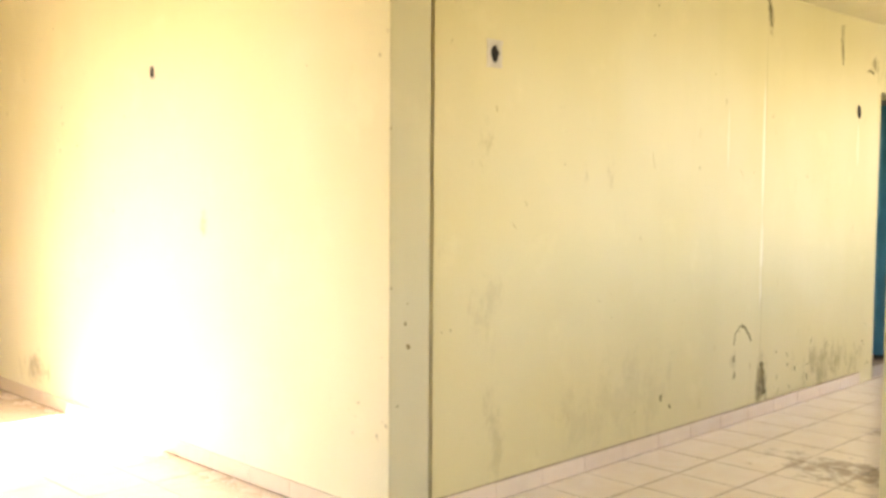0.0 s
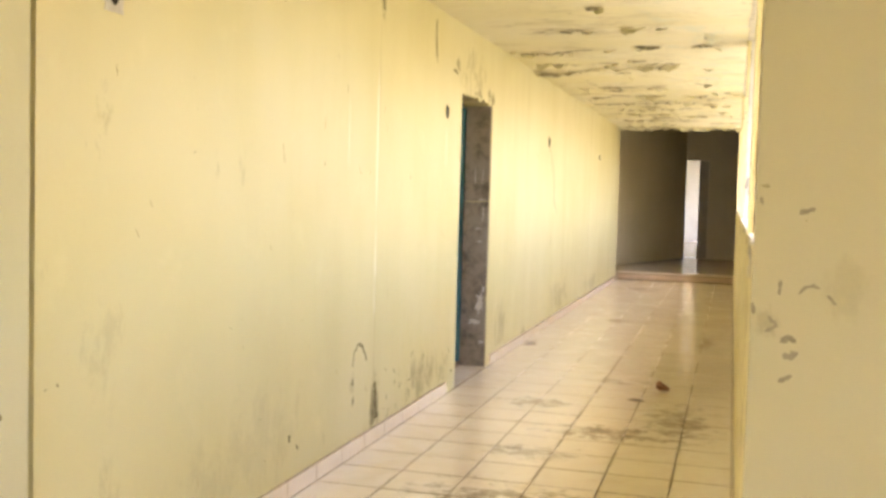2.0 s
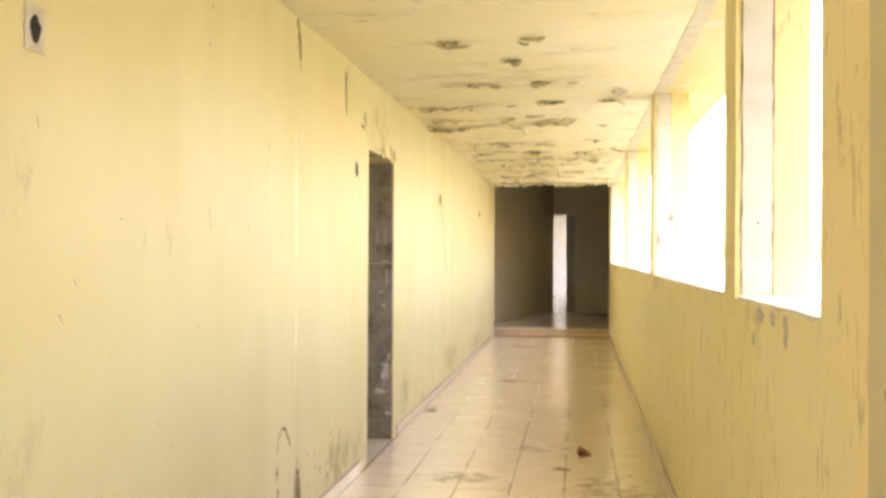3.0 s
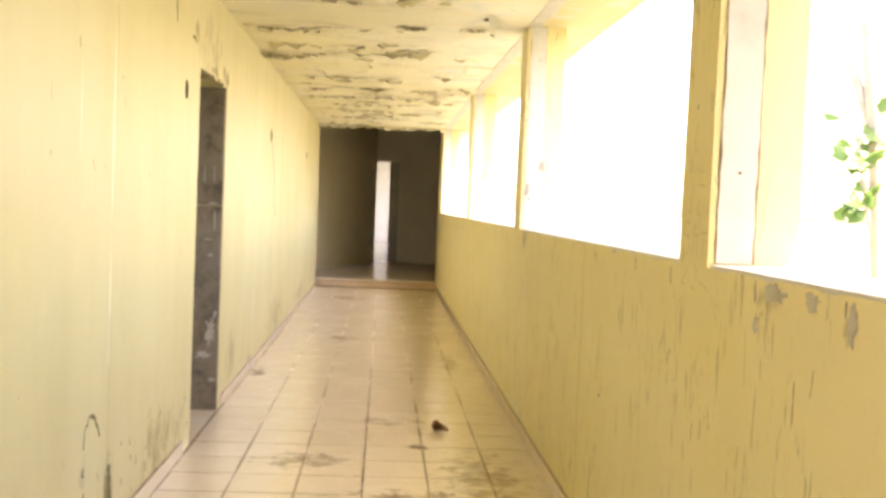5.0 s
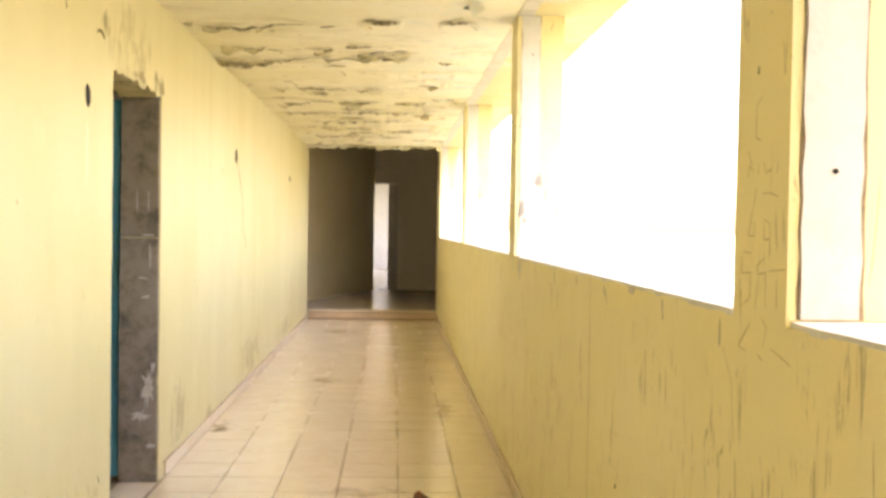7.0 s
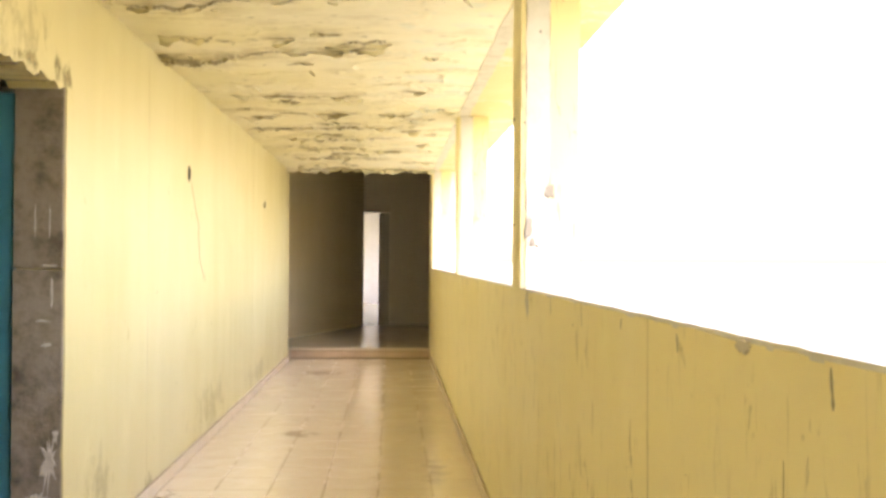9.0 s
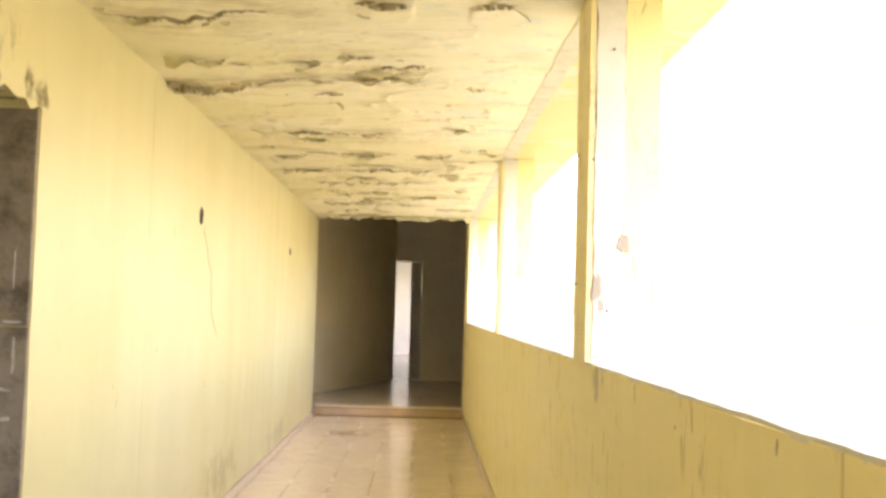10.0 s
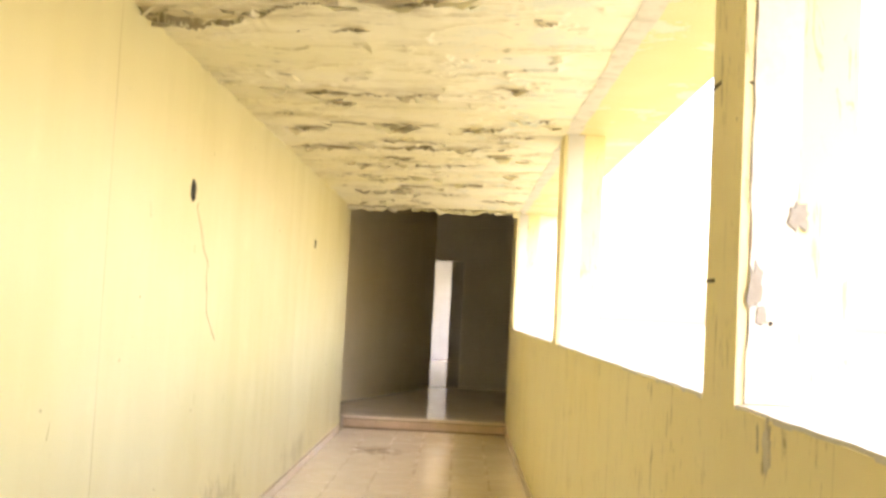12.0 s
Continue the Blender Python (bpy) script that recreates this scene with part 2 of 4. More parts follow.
ceiling_paint = ceiling_material()
soffit_paint = soffit_material()
tile_mat = tile_material("beige_floor_tile", (0.77, 0.65, 0.47), (0.81, 0.71, 0.54), 0.8, spots=(
    ((0.25, 6.9, 0), (0.65, 0.34, 0.3), 0.7), ((-0.1, 6.3, 0), (0.5, 0.3, 0.3), 0.5), ((0.62, 7.3, 0), (0.42, 1.0, 0.3), 0.5), ((0.33, 7.95, 0), (0.10, 0.12, 0.3), 0.9),
    ((-0.3, 7.6, 0), (0.5, 0.3, 0.3), 0.5), ((-0.86, 10.25, 0), (0.12, 0.4, 0.3), 0.85), ((0.0, 5.4, 0), (0.8, 0.5, 0.3), 0.65), ((0.1, 8.6, 0), (0.5, 0.2, 0.3), 0.35),
    ((-0.3, 12.4, 0), (0.25, 0.3, 0.3), 0.5), ((-0.4, 16.6, 0), (0.5, 0.5, 0.3), 0.6), ((0.7, 11.0, 0), (0.15, 0.8, 0.3), 0.4)))
hall_tile = tile_material("dark_hall_tile", (0.56, 0.49, 0.37), (0.60, 0.53, 0.41), 0.0)
skirt_mat = tile_material("skirting_tile", (0.74, 0.62, 0.45), (0.77, 0.66, 0.50), 0.15)
step_mat = tile_material("step_tile", (0.72, 0.54, 0.38), (0.76, 0.60, 0.44), 0.8)
def grout_material():
    """Dirty joints by the first bays where rain blows in, cleaner further along."""
    n = Nodes("dirty_grout")
    wet = n.math("ADD", n.axis(1), n.math("MULTIPLY", n.noise(1.6, 4, 0.6), 4.0))
    dark = n.mix(n.step(n.noise(3, 5, 0.65), 0.4, 0.6), (0.09, 0.062, 0.034), (0.24, 0.17, 0.095))
    clean = n.mix(n.step(n.noise(4, 5, 0.65), 0.4, 0.62), (0.38, 0.285, 0.165), (0.25, 0.18, 0.10))
    return n.done(n.mix(n.step(wet, 9.5, 12.5), dark, clean), 0.8, n.bump(n.noise(40, 4, 0.6), 0.003, 0.5))


grout = grout_material()
white_plaster = plain_plaster("white_frame_plaster", (0.68, 0.65, 0.58), (0.48, 0.44, 0.36), 5, 0.65, 0.5)
bare_render = plain_plaster("bare_grey_render", (0.36, 0.33, 0.28), (0.26, 0.23, 0.18), 9, 0.85)
grey_plaster = plain_plaster("grey_patch_plaster", (0.58, 0.54, 0.45), (0.38, 0.33, 0.25), 9, 0.8)
# Dark joints and dirt, also shade painted under the nosing and the flap.
crack_dark = plain_plaster("joint_dirt_gap_shade", (0.12, 0.09, 0.05), (0.05, 0.04, 0.02), 12, 0.9)
brown_joint = plain_plaster("brown_joint_dirt", (0.30, 0.22, 0.13), (0.12, 0.085, 0.05), 14, 0.9)
concrete = plain_plaster("raw_concrete", (0.30, 0.26, 0.20), (0.10, 0.082, 0.06), 6.5, 0.85, 0.9, 0.012)
chalk = plain_plaster("white_lime_smear", (0.62, 0.59, 0.52), (0.25, 0.22, 0.17), 14, 0.85)
# Black for the shade in holes; the walls themselves are not cut.
hole_black = plain_plaster("hole_shade_black", (0.012, 0.010, 0.008), (0.006, 0.005, 0.004), 12, 0.95)
mould = plain_plaster("olive_mould", (0.15, 0.125, 0.05), (0.27, 0.22, 0.10), 30, 0.9)
scuff_grey = plain_plaster("scuff_grey", (0.36, 0.32, 0.22), (0.22, 0.19, 0.13), 40, 0.85)
scuff_brown = plain_plaster("scuff_brown", (0.30, 0.22, 0.09), (0.17, 0.12, 0.05), 40, 0.85)
pencil = plain_plaster("pencil_grey", (0.52, 0.42, 0.20), (0.38, 0.30, 0.15), 20, 0.8)
blue_paint = plain_plaster("blue_door_paint", (0.05, 0.24, 0.32), (0.025, 0.13, 0.18), 3.5, 0.45, 0.5)
roof_concrete = plain_plaster("roof_concrete", (0.34, 0.32, 0.28), (0.2, 0.19, 0.16), 2.0, 0.85)
white_wall = plain_plaster("white_room_paint", (0.76, 0.75, 0.70), (0.60, 0.58, 0.5), 1.2, 0.6, 0.5)
grey_door = plain_plaster("grey_door_paint", (0.50, 0.48, 0.42), (0.38, 0.35, 0.30), 2.5, 0.5, 0.5)
ground_mat = plain_plaster("dry_pale_ground", (0.14, 0.145, 0.092), (0.09, 0.105, 0.055), 0.35, 0.95)
bark = plain_plaster("pale_bark", (0.42, 0.38, 0.31), (0.24, 0.20, 0.15), 7, 0.85)
leaf_brown = plain_plaster("dead_leaf_brown", (0.40, 0.19, 0.11), (0.18, 0.08, 0.04), 25, 0.6)


def foliage_material():
    n = Nodes("green_leaf")
    rnd = n.math("FRACT", n.math("ADD", n.node("ShaderNodeNewGeometry").outputs["Random Per Island"], n.node("ShaderNodeObjectInfo").outputs["Random"]))
    col = n.mix(rnd, (0.045, 0.11, 0.022), (0.12, 0.21, 0.045))
    col = n.mix(n.step(n.noise(6, 3), 0.4, 0.7, 0, 0.5), col, (0.15, 0.22, 0.06))
    thin = n.node("ShaderNodeBsdfTranslucent")
    n.put(thin.inputs["Color"], n.mix(0.5, col, (0.22, 0.36, 0.10)))
    both = n.node("ShaderNodeMixShader")
    n.put(both.inputs[0], 0.45)
    n.t.links.new(n.out.outputs[0], both.inputs[1]), n.t.links.new(thin.outputs[0], both.inputs[2])
    n.t.links.new(both.outputs[0], n.t.nodes["Material Output"].inputs["Surface"])
    return n.done(col, 0.45)


foliage = foliage_material()


# ---- mesh helpers ----
def box(bm, x0, y0, z0, x1, y1, z1):
    bmesh.ops.create_cube(bm, size=1, matrix=Matrix.LocRotScale(((x0 + x1) / 2, (y0 + y1) / 2, (z0 + z1) / 2), None, (x1 - x0, y1 - y0, z1 - z0)))
    return bm


def one_box(x0, y0, z0, x1, y1, z1, bevel=0.0):
    bm = box(bmesh.new(), x0, y0, z0, x1, y1, z1)
    if bevel:
        bmesh.ops.bevel(bm, geom=bm.edges[:], offset=bevel, segments=2, affect="EDGES", profile=0.6)
    return bm


def part(name, bm, material, parent=None, label="", smooth=False):
    me = bpy.data.meshes.new(name)
    bm.to_mesh(me)
    bm.free()
    for m in material if isinstance(material, (tuple, list)) else (material,):
        me.materials.append(m)
    if smooth:
        me.polygons.foreach_set("use_smooth", [True] * len(me.polygons))
    ob = new(name, me)
    ob.parent = parent
    if label:
        tagged(ob, label)
    return ob


def structure(name, bm, material, label, category):
    return tagged(part(name, bm, material), label, category, kind="structure")


def slab_wall(axis, at, depth, us, vs, openings, wobble=None):
    """A wall in the plane axis = at, 'depth' thick to that side, over u (level) and v (up), with openings (u0, v0, u1, v1) cut through."""
    us = sorted(set(us) | {q for o in openings for q in (o[0], o[2])})
    vs = sorted(set(vs) | {q for o in openings for q in (o[1], o[3])})
    bm = bmesh.new()
    made = {}

    def vert(i, j, k):
        if (i, j, k) not in made:
            u, v = us[i], vs[j]
            if wobble:
                u, v = wobble(u, v)
            d = at + depth * k
            made[i, j, k] = bm.verts.new((d, u, v) if axis == "x" else (u, d, v))
        return made[i, j, k]

    def solid(i, j):
        if not (0 <= i < len(us) - 1 and 0 <= j < len(vs) - 1):
            return False
        u, v = (us[i] + us[i + 1]) / 2, (vs[j] + vs[j + 1]) / 2
        return not any(o[0] < u < o[2] and o[1] < v < o[3] for o in openings)

    for i in range(len(us) - 1):
        for j in range(len(vs) - 1):
            if not solid(i, j):
                continue
            for k in (0, 1):
                bm.faces.new([vert(i, j, k), vert(i + 1, j, k), vert(i + 1, j + 1, k), vert(i, j + 1, k)])
            for di, dj, a, b in ((-1, 0, (0, 0), (0, 1)), (1, 0, (1, 0), (1, 1)), (0, -1, (0, 0), (1, 0)), (0, 1, (0, 1), (1, 1))):
                if not solid(i + di, j + dj):
                    bm.faces.new([vert(i + a[0], j + a[1], 0), vert(i + b[0], j + b[1], 0), vert(i + b[0], j + b[1], 1), vert(i + a[0], j + a[1], 1)])
    bmesh.ops.recalc_face_normals(bm, faces=bm.faces[:])
    return bm


def spread(a, b, step):
    n = max(1, round((b - a) / step))
    return [a + (b - a) * i / n for i in range(n + 1)]


def value_noise(x, y, seed):
    """Smooth random values over a plane, for numpy arrays."""
    g = np.random.RandomState(seed).rand(64, 64)
    xi, yi = np.floor(x).astype(int), np.floor(y).astype(int)
    fx, fy = x - xi, y - yi
    fx, fy = fx * fx * (3 - 2 * fx), fy * fy * (3 - 2 * fy)
    a, b = g[xi % 64, yi % 64], g[(xi + 1) % 64, yi % 64]
    c, d = g[xi % 64, (yi + 1) % 64], g[(xi + 1) % 64, (yi + 1) % 64]
    return (a * (1 - fx) + b * fx) * (1 - fy) + (c * (1 - fx) + d * fx) * fy


def fbm(x, y, seed, octaves=4):
    return sum(value_noise(x * 2 ** o, y * 2 ** o, seed + o) * 0.5 ** (o + 1) for o in range(octaves))


def rough_strip(axis, at, proud, u0, u1, v0, v1, jag, step, seed):
    """A thin raised patch with ragged long edges: u level, v up (or along), on the plane axis = at, standing proud."""
    rnd = random.Random(seed)
    bm = bmesh.new()
    rows = []
    for v in spread(v0, v1, step):
        a, b = u0 + rnd.uniform(-jag, jag), u1 + rnd.uniform(-jag, jag)
        rows.append([(u, v, d) for u, d in ((a, 0), (a, 1), (b, 1), (b, 0))])
    put = {"x": lambda u, v, d: (at + proud * d, u, v), "y": lambda u, v, d: (u, at + proud * d, v), "z": lambda u, v, d: (u, v, at + proud * d)}[axis]
    vs = [[bm.verts.new(put(*p)) for p in r] for r in rows]
    for r, s in zip(vs, vs[1:]):
        for i in range(3):
            bm.faces.new([r[i], r[i + 1], s[i + 1], s[i]])
    bm.faces.new(vs[0]), bm.faces.new(vs[-1])
    bmesh.ops.recalc_face_normals(bm, faces=bm.faces[:])
    return bm


def blotch(axis, at, proud, cu, cv, ru, rv, seed, n=22, rag=0.35):
    """A small raised patch with an uneven round outline."""
    rnd = random.Random(seed)
    bm = bmesh.new()
    put = {"x": lambda u, v, d: (at + d, u, v), "y": lambda u, v, d: (u, at + d, v), "z": lambda u, v, d: (u, v, at + d)}[axis]
    rim, top = [], []
    for i in range(n):
        a, k = 2 * math.pi * i / n, 1 + rnd.uniform(-rag, rag)
        u, v = cu + ru * k * math.cos(a), cv + rv * k * math.sin(a)
        rim.append(bm.verts.new(put(u, v, 0)))
        top.append(bm.verts.new(put(cu + (u - cu) * 0.88, cv + (v - cv) * 0.88, proud)))
    bm.faces.new(top)
    for i in range(n):
        bm.faces.new([rim[i], rim[i - 1], top[i - 1], top[i]])
    bmesh.ops.recalc_face_normals(bm, faces=bm.faces[:])
    return bm


# ---- walls of the corridor ----
DOOR = (7.87, -0.2, 8.79, 2.07)


def door_wobble(u, v):
    if abs(v - DOOR[3]) < 0.001 and DOOR[0] - 0.01 < u < DOOR[2] + 0.01:
        return u, v + 0.035 * (noise.noise((u * 9, 3, 1)) + 0.6 * noise.noise((u * 23, 8, 1)))
    if abs(u - DOOR[2]) < 0.001 or abs(u - DOOR[0]) < 0.001:
        return u + 0.012 * noise.noise((u, v * 5, 2)) + 0.008 * noise.noise((u, v * 17, 4)), v
    return u, v


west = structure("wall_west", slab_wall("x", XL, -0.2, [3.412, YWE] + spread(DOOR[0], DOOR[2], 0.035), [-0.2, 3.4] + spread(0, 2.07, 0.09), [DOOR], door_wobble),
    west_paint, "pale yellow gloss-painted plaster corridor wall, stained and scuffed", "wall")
structure("wall_lobby_end", slab_wall("y", Y0L, 0.22, [-7.0, XL], [-0.2, 2.8], []), (lobby_paint,), "cream-painted plaster wall of the sunlit lobby", "wall")
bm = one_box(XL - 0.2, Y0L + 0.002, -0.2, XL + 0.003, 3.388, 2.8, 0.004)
structure("wall_end_pier", bm, shade_paint, "greyish end face beside the open wall joint, shade put into its colour", "wall")
structure("wall_joint", one_box(XL - 0.2, 3.384, -0.2, XL - 0.022, 3.416, 2.8), crack_dark, "dark dirty expansion joint between two walls", "joint")

BAYS = ((3.75, 4.978), (5.237, 8.739), (9.02, 12.733), (13.01, 17.88))


def sill_wobble(u, v):
    if abs(v - SILL) < 0.001:
        return u, v + 0.006 * noise.noise((u * 7, 1, 1))
    return u, v


cuts = [q for a, b in BAYS for q in spread(a, b, 0.12)]
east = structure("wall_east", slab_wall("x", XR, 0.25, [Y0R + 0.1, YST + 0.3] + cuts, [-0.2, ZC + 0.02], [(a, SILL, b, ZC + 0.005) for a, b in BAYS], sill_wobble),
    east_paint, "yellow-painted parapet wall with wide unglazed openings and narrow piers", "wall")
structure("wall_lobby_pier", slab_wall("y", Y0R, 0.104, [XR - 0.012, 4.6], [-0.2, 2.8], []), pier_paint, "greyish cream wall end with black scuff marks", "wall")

for i, (a, b) in enumerate(BAYS):
    w = tagged(new("window_%d" % (i + 1)), "wide unglazed opening with whitewashed frame scars and a chipped sill", "window opening", "corridor openings", "structure")
    part("window_sill", rough_strip("z", SILL - 0.004, 0.013, XR + 0.003, XR + 0.262, a + 0.002, b - 0.002, 0.006, 0.07, 30 + i), white_plaster, w, "chipped whitewashed sill")
    gap = 0.0035 if i == 0 else 0.0006
    part("joint", rough_strip("y", b, -0.002, XR + 0.022 - gap, XR + 0.122 + 2.2 * gap, SILL + 0.012, ZC, 0.0022, 0.05, 40 + i), brown_joint, w, "dark open joint")
    part("frame_scar", rough_strip("y", b - 0.0005, -0.005, XR + 0.022, XR + 0.122, SILL + 0.013, ZC - 0.004, 0.0028, 0.05, 50 + i), white_plaster, w, "whitewashed strip where the frame stood")
    part("head_scar", rough_strip("z", ZC + 0.004, -0.008, XR + 0.0, XR + 0.085, a, b, 0.009, 0.17, 60 + i), grey_plaster, w, "bare grey plaster strip under the head")

structure("soffit", box(bmesh.new(), XR, 3.33, ZC, 1.46, 18.2, ZC + 0.22), soffit_paint, "yellow soffit of the eaves with flaking paint", "soffit")
structure("roof_lobby", box(bmesh.new(), -1.3, -2.3, 2.81, 4.8, 3.33, 3.0), roof_concrete, "flat concrete roof slab", "roof")
SKY_X = (-3.3, -2.05)  # gap added in the unseen wing roof to place the lobby's sun patch
bm = box(bmesh.new(), -7.2, 0.92, 2.81, SKY_X[0], 3.33, 3.0)
box(bm, SKY_X[1], 0.92, 2.81, -1.3, 3.33, 3.0)
box(bm, SKY_X[0], 2.1, 2.81, SKY_X[1], 3.33, 3.0)
structure("roof_wing", bm, roof_concrete, "unseen flat concrete roof slab of the wing with an added sun gap", "roof")
structure("roof", box(bmesh.new(), XL - 0.25, 3.33, 2.81, 1.5, 17.9, 3.0), roof_concrete, "flat concrete roof slab", "roof")
structure("end_beam", box(bmesh.new(), XL - 0.2, YCE + 0.012, ZC + 0.03, XR + 0.25, YWE - 0.004, 3.41), hall_paint, "dull painted beam over the end of the corridor", "beam")


# ---- ceiling of the corridor: a sheet with torn and hanging paint ----
TEARS = []


def peeling_ceiling():
    nx, ny = 240, 1700
    x, y = np.meshgrid(np.linspace(XL, XR, nx), np.linspace(3.0, YCE, ny), indexing="ij")
    z = np.full_like(x, ZC) + 0.008 * (fbm(x * 1.5, y * 1.5, 5) - 0.5)
    peel_shade = np.zeros_like(x)
    jag = 0.34 * (fbm(x * 3.0, y * 0.6, 21) - 0.47) + 0.08 * (value_noise(x * 15, y * 0.5, 31) - 0.5) + 0.025 * (value_noise(x * 41, y * 0.8, 33) - 0.5)
    # torn lines: x from, y there, x to, y there, how far the paint hangs, how wide the hanging part is
    tears = [(-0.96, 10.52, -0.72, 10.46, 0.07, 0.09), (-0.9, 9.23, -0.1, 9.17, 0.022, 0.16), (0.08, 9.04, 0.33, 8.96, 0.03, 0.1), (0.54, 8.94, 0.72, 8.93, 0.035, 0.1), (-0.95, 10.56, -0.1, 10.24, 0.03, 0.22),
             (-0.12, 10.24, 0.5, 10.16, 0.03, 0.2), (-0.75, 11.82, 0.25, 11.85, 0.02, 0.14), (-0.45, 12.07, -0.28, 12.07, 0.03, 0.1), (-0.6, 12.72, 0.1, 12.66, 0.022, 0.13),
             (0.4, 12.63, 0.6, 12.63, 0.035, 0.1), (-0.9, 13.73, 0.75, 13.32, 0.028, 0.15), (-0.4, 14.4, 0.6, 14.2, 0.026, 0.12), (-0.8, 15.1, 0.2, 15.0, 0.02, 0.12),
             (0.1, 15.5, 0.85, 15.45, 0.03, 0.12), (-0.7, 16.2, 0.4, 16.3, 0.024, 0.12), (-0.36, 6.83, -0.22, 6.81, 0.035, 0.07), (0.09, 6.75, 0.22, 6.74, 0.03, 0.06),
             (-0.05, 7.4, 0.09, 7.38, 0.025, 0.06), (-0.6, 8.2, 0.5, 8.1, 0.012, 0.1), (0.3, 5.6, 0.8, 5.55, 0.015, 0.1)]
    rnd = random.Random(8)
    for _ in range(42):  # small torn flakes, thicker towards the far end
        x0, yy = rnd.uniform(-0.93, 0.75), 17.5 - 8.0 * rnd.random() ** 1.5
        tears.append((x0, yy, x0 + rnd.uniform(0.07, 0.32), yy + rnd.uniform(-0.06, 0.03), rnd.uniform(0.008, 0.024), rnd.uniform(0.02, 0.06)))
    TEARS.extend(tears)
    stain = np.zeros_like(x)
    for x0, y0, x1, y1, hang, wide in tears:
        s = (x - x0) / (x1 - x0)
        inside = np.sqrt(np.clip(4 * s * (1 - s), 0, 1))
        torn = np.clip((fbm(x * 5, y * 0.4, 77) - 0.33) / 0.12, 0.0, 1.0) if x1 - x0 > 0.35 else 1.0
        d = y - (y0 + (y1 - y0) * s + jag)
        z -= 0.7 * hang * inside * torn * (0.35 + 1.3 * value_noise(x * 11, y * 0.7, 14)) * np.where(d > 0, np.exp(-d / wide), 0)
        stain = np.maximum(stain, np.clip(inside * 1.3, 0, 1) * np.exp(-(d / (0.24 if x1 - x0 > 0.35 else 0.09)) ** 2))
        # Dark rim before each tear, standing in for the shade under hanging paint.
        peel_shade = np.maximum(peel_shade, inside * torn * np.exp(-(np.clip(-d, 0, 9) / (0.018 * value_noise(x * 13, y * 0.9, 61) + 0.003)) ** 2) * (d < 0.006))
    # many small flakes in the farther half
    f = fbm(x * 2.2, y * 5.0, 90, 5)
    scale = np.clip((y - 8.6) / 3.0, 0.15, 1.0)
    flake = np.clip((f - 0.50) / 0.012, 0, 1) * np.clip((0.60 - f) / 0.09, 0, 1)
    z -= 0.016 * scale * flake
    peel_shade = np.maximum(peel_shade, 0.8 * scale * np.exp(-((f - 0.493) / 0.006) ** 2) * np.clip((fbm(x * 1.7, y * 1.7, 51) - 0.42) / 0.1, 0, 1))
    y[:, -1] += 0.05 * (value_noise(x[:, -1] * 9, x[:, -1] * 0, 4) - 0.5)
    z[:, -3:] -= (0.06 * value_noise(x[:, -3:] * 14, x[:, -3:] * 0, 9) + 0.01) * np.array([0.3, 0.7, 1.0])
    me = bpy.data.meshes.new("ceiling")
    co = np.stack([x, y, z], -1).reshape(-1, 3)
    i, j = np.meshgrid(np.arange(nx - 1), np.arange(ny - 1), indexing="ij")
    a = (i * ny + j).ravel()
    quads = np.stack([a, a + 1, a + ny + 1, a + ny], -1)
    me.vertices.add(len(co)), me.vertices.foreach_set("co", co.ravel())
    me.loops.add(quads.size), me.loops.foreach_set("vertex_index", quads.ravel())
    me.polygons.add(len(quads)), me.polygons.foreach_set("loop_start", np.arange(0, quads.size, 4))
    me.update(calc_edges=True)
    at = me.attributes.new("peel_shade", "FLOAT", "POINT")
    at.data.foreach_set("value", peel_shade.ravel())
    at = me.attributes.new("stain", "FLOAT", "POINT")
    at.data.foreach_set("value", stain.ravel())
    me.materials.append(ceiling_paint)
    return tagged(new("ceiling", me), "cream ceiling with flaking hanging paint, dirty bands and shade painted along the tears", "ceiling", kind="structure")


peeling_ceiling()


def paint_flakes():
    """Curled chips of paint that hang by one edge from the torn lines."""
    rnd = random.Random(21)
    bm = bmesh.new()
    spots = []
    for x0, y0, x1, y1, hang, wide in TEARS:
        for _ in range(1 + int((x1 - x0) * 9)):
            t = rnd.random()
            spots.append((x0 + (x1 - x0) * t, y0 + (y1 - y0) * t + rnd.gauss(0, 0.05), 0.018 + 0.05 * rnd.random() ** 2))
    for _ in range(70):
        spots.append((rnd.uniform(-0.92, 0.92), 17.66 - 0.05 * rnd.random(), rnd.uniform(0.02, 0.06)))
    for x, y, r in spots:
        if not -0.93 < x < 0.93:
            continue
        n = rnd.randint(5, 8)
        droop, curl = rnd.uniform(0.15, 0.8), rnd.uniform(0.2, 1.0)
        turn = Matrix.Rotation(rnd.gauss(0, 0.7), 4, "Z")
        ring = []
        for k in range(n):
            a = math.pi * k / (n - 1)
            q = r * rnd.uniform(0.6, 1.2)
            u, v = 1.5 * q * math.cos(a), -q * math.sin(a)
            ring.append((u, v, -abs(v) * droop - curl * v * v / r * 0.5))
        base = Vector((x, y, ZC - 0.004))
        for lift, flip in ((0.0, False), (0.0012, True)):
            vs = [bm.verts.new(base + turn @ Vector((u, v, w + lift))) for u, v, w in ring]
            mid = bm.verts.new(base + turn @ Vector((0, -0.4 * r, -0.4 * r * droop + lift)))
            for k in range(n - 1):
                f = [vs[k], vs[k + 1], mid]
                bm.faces.new(f[::-1] if flip else f)
    return bm


tagged(part("paint_flakes", paint_flakes(), ceiling_paint), "curled cream paint chips hanging from the ceiling", "paint flakes", kind="stuff")


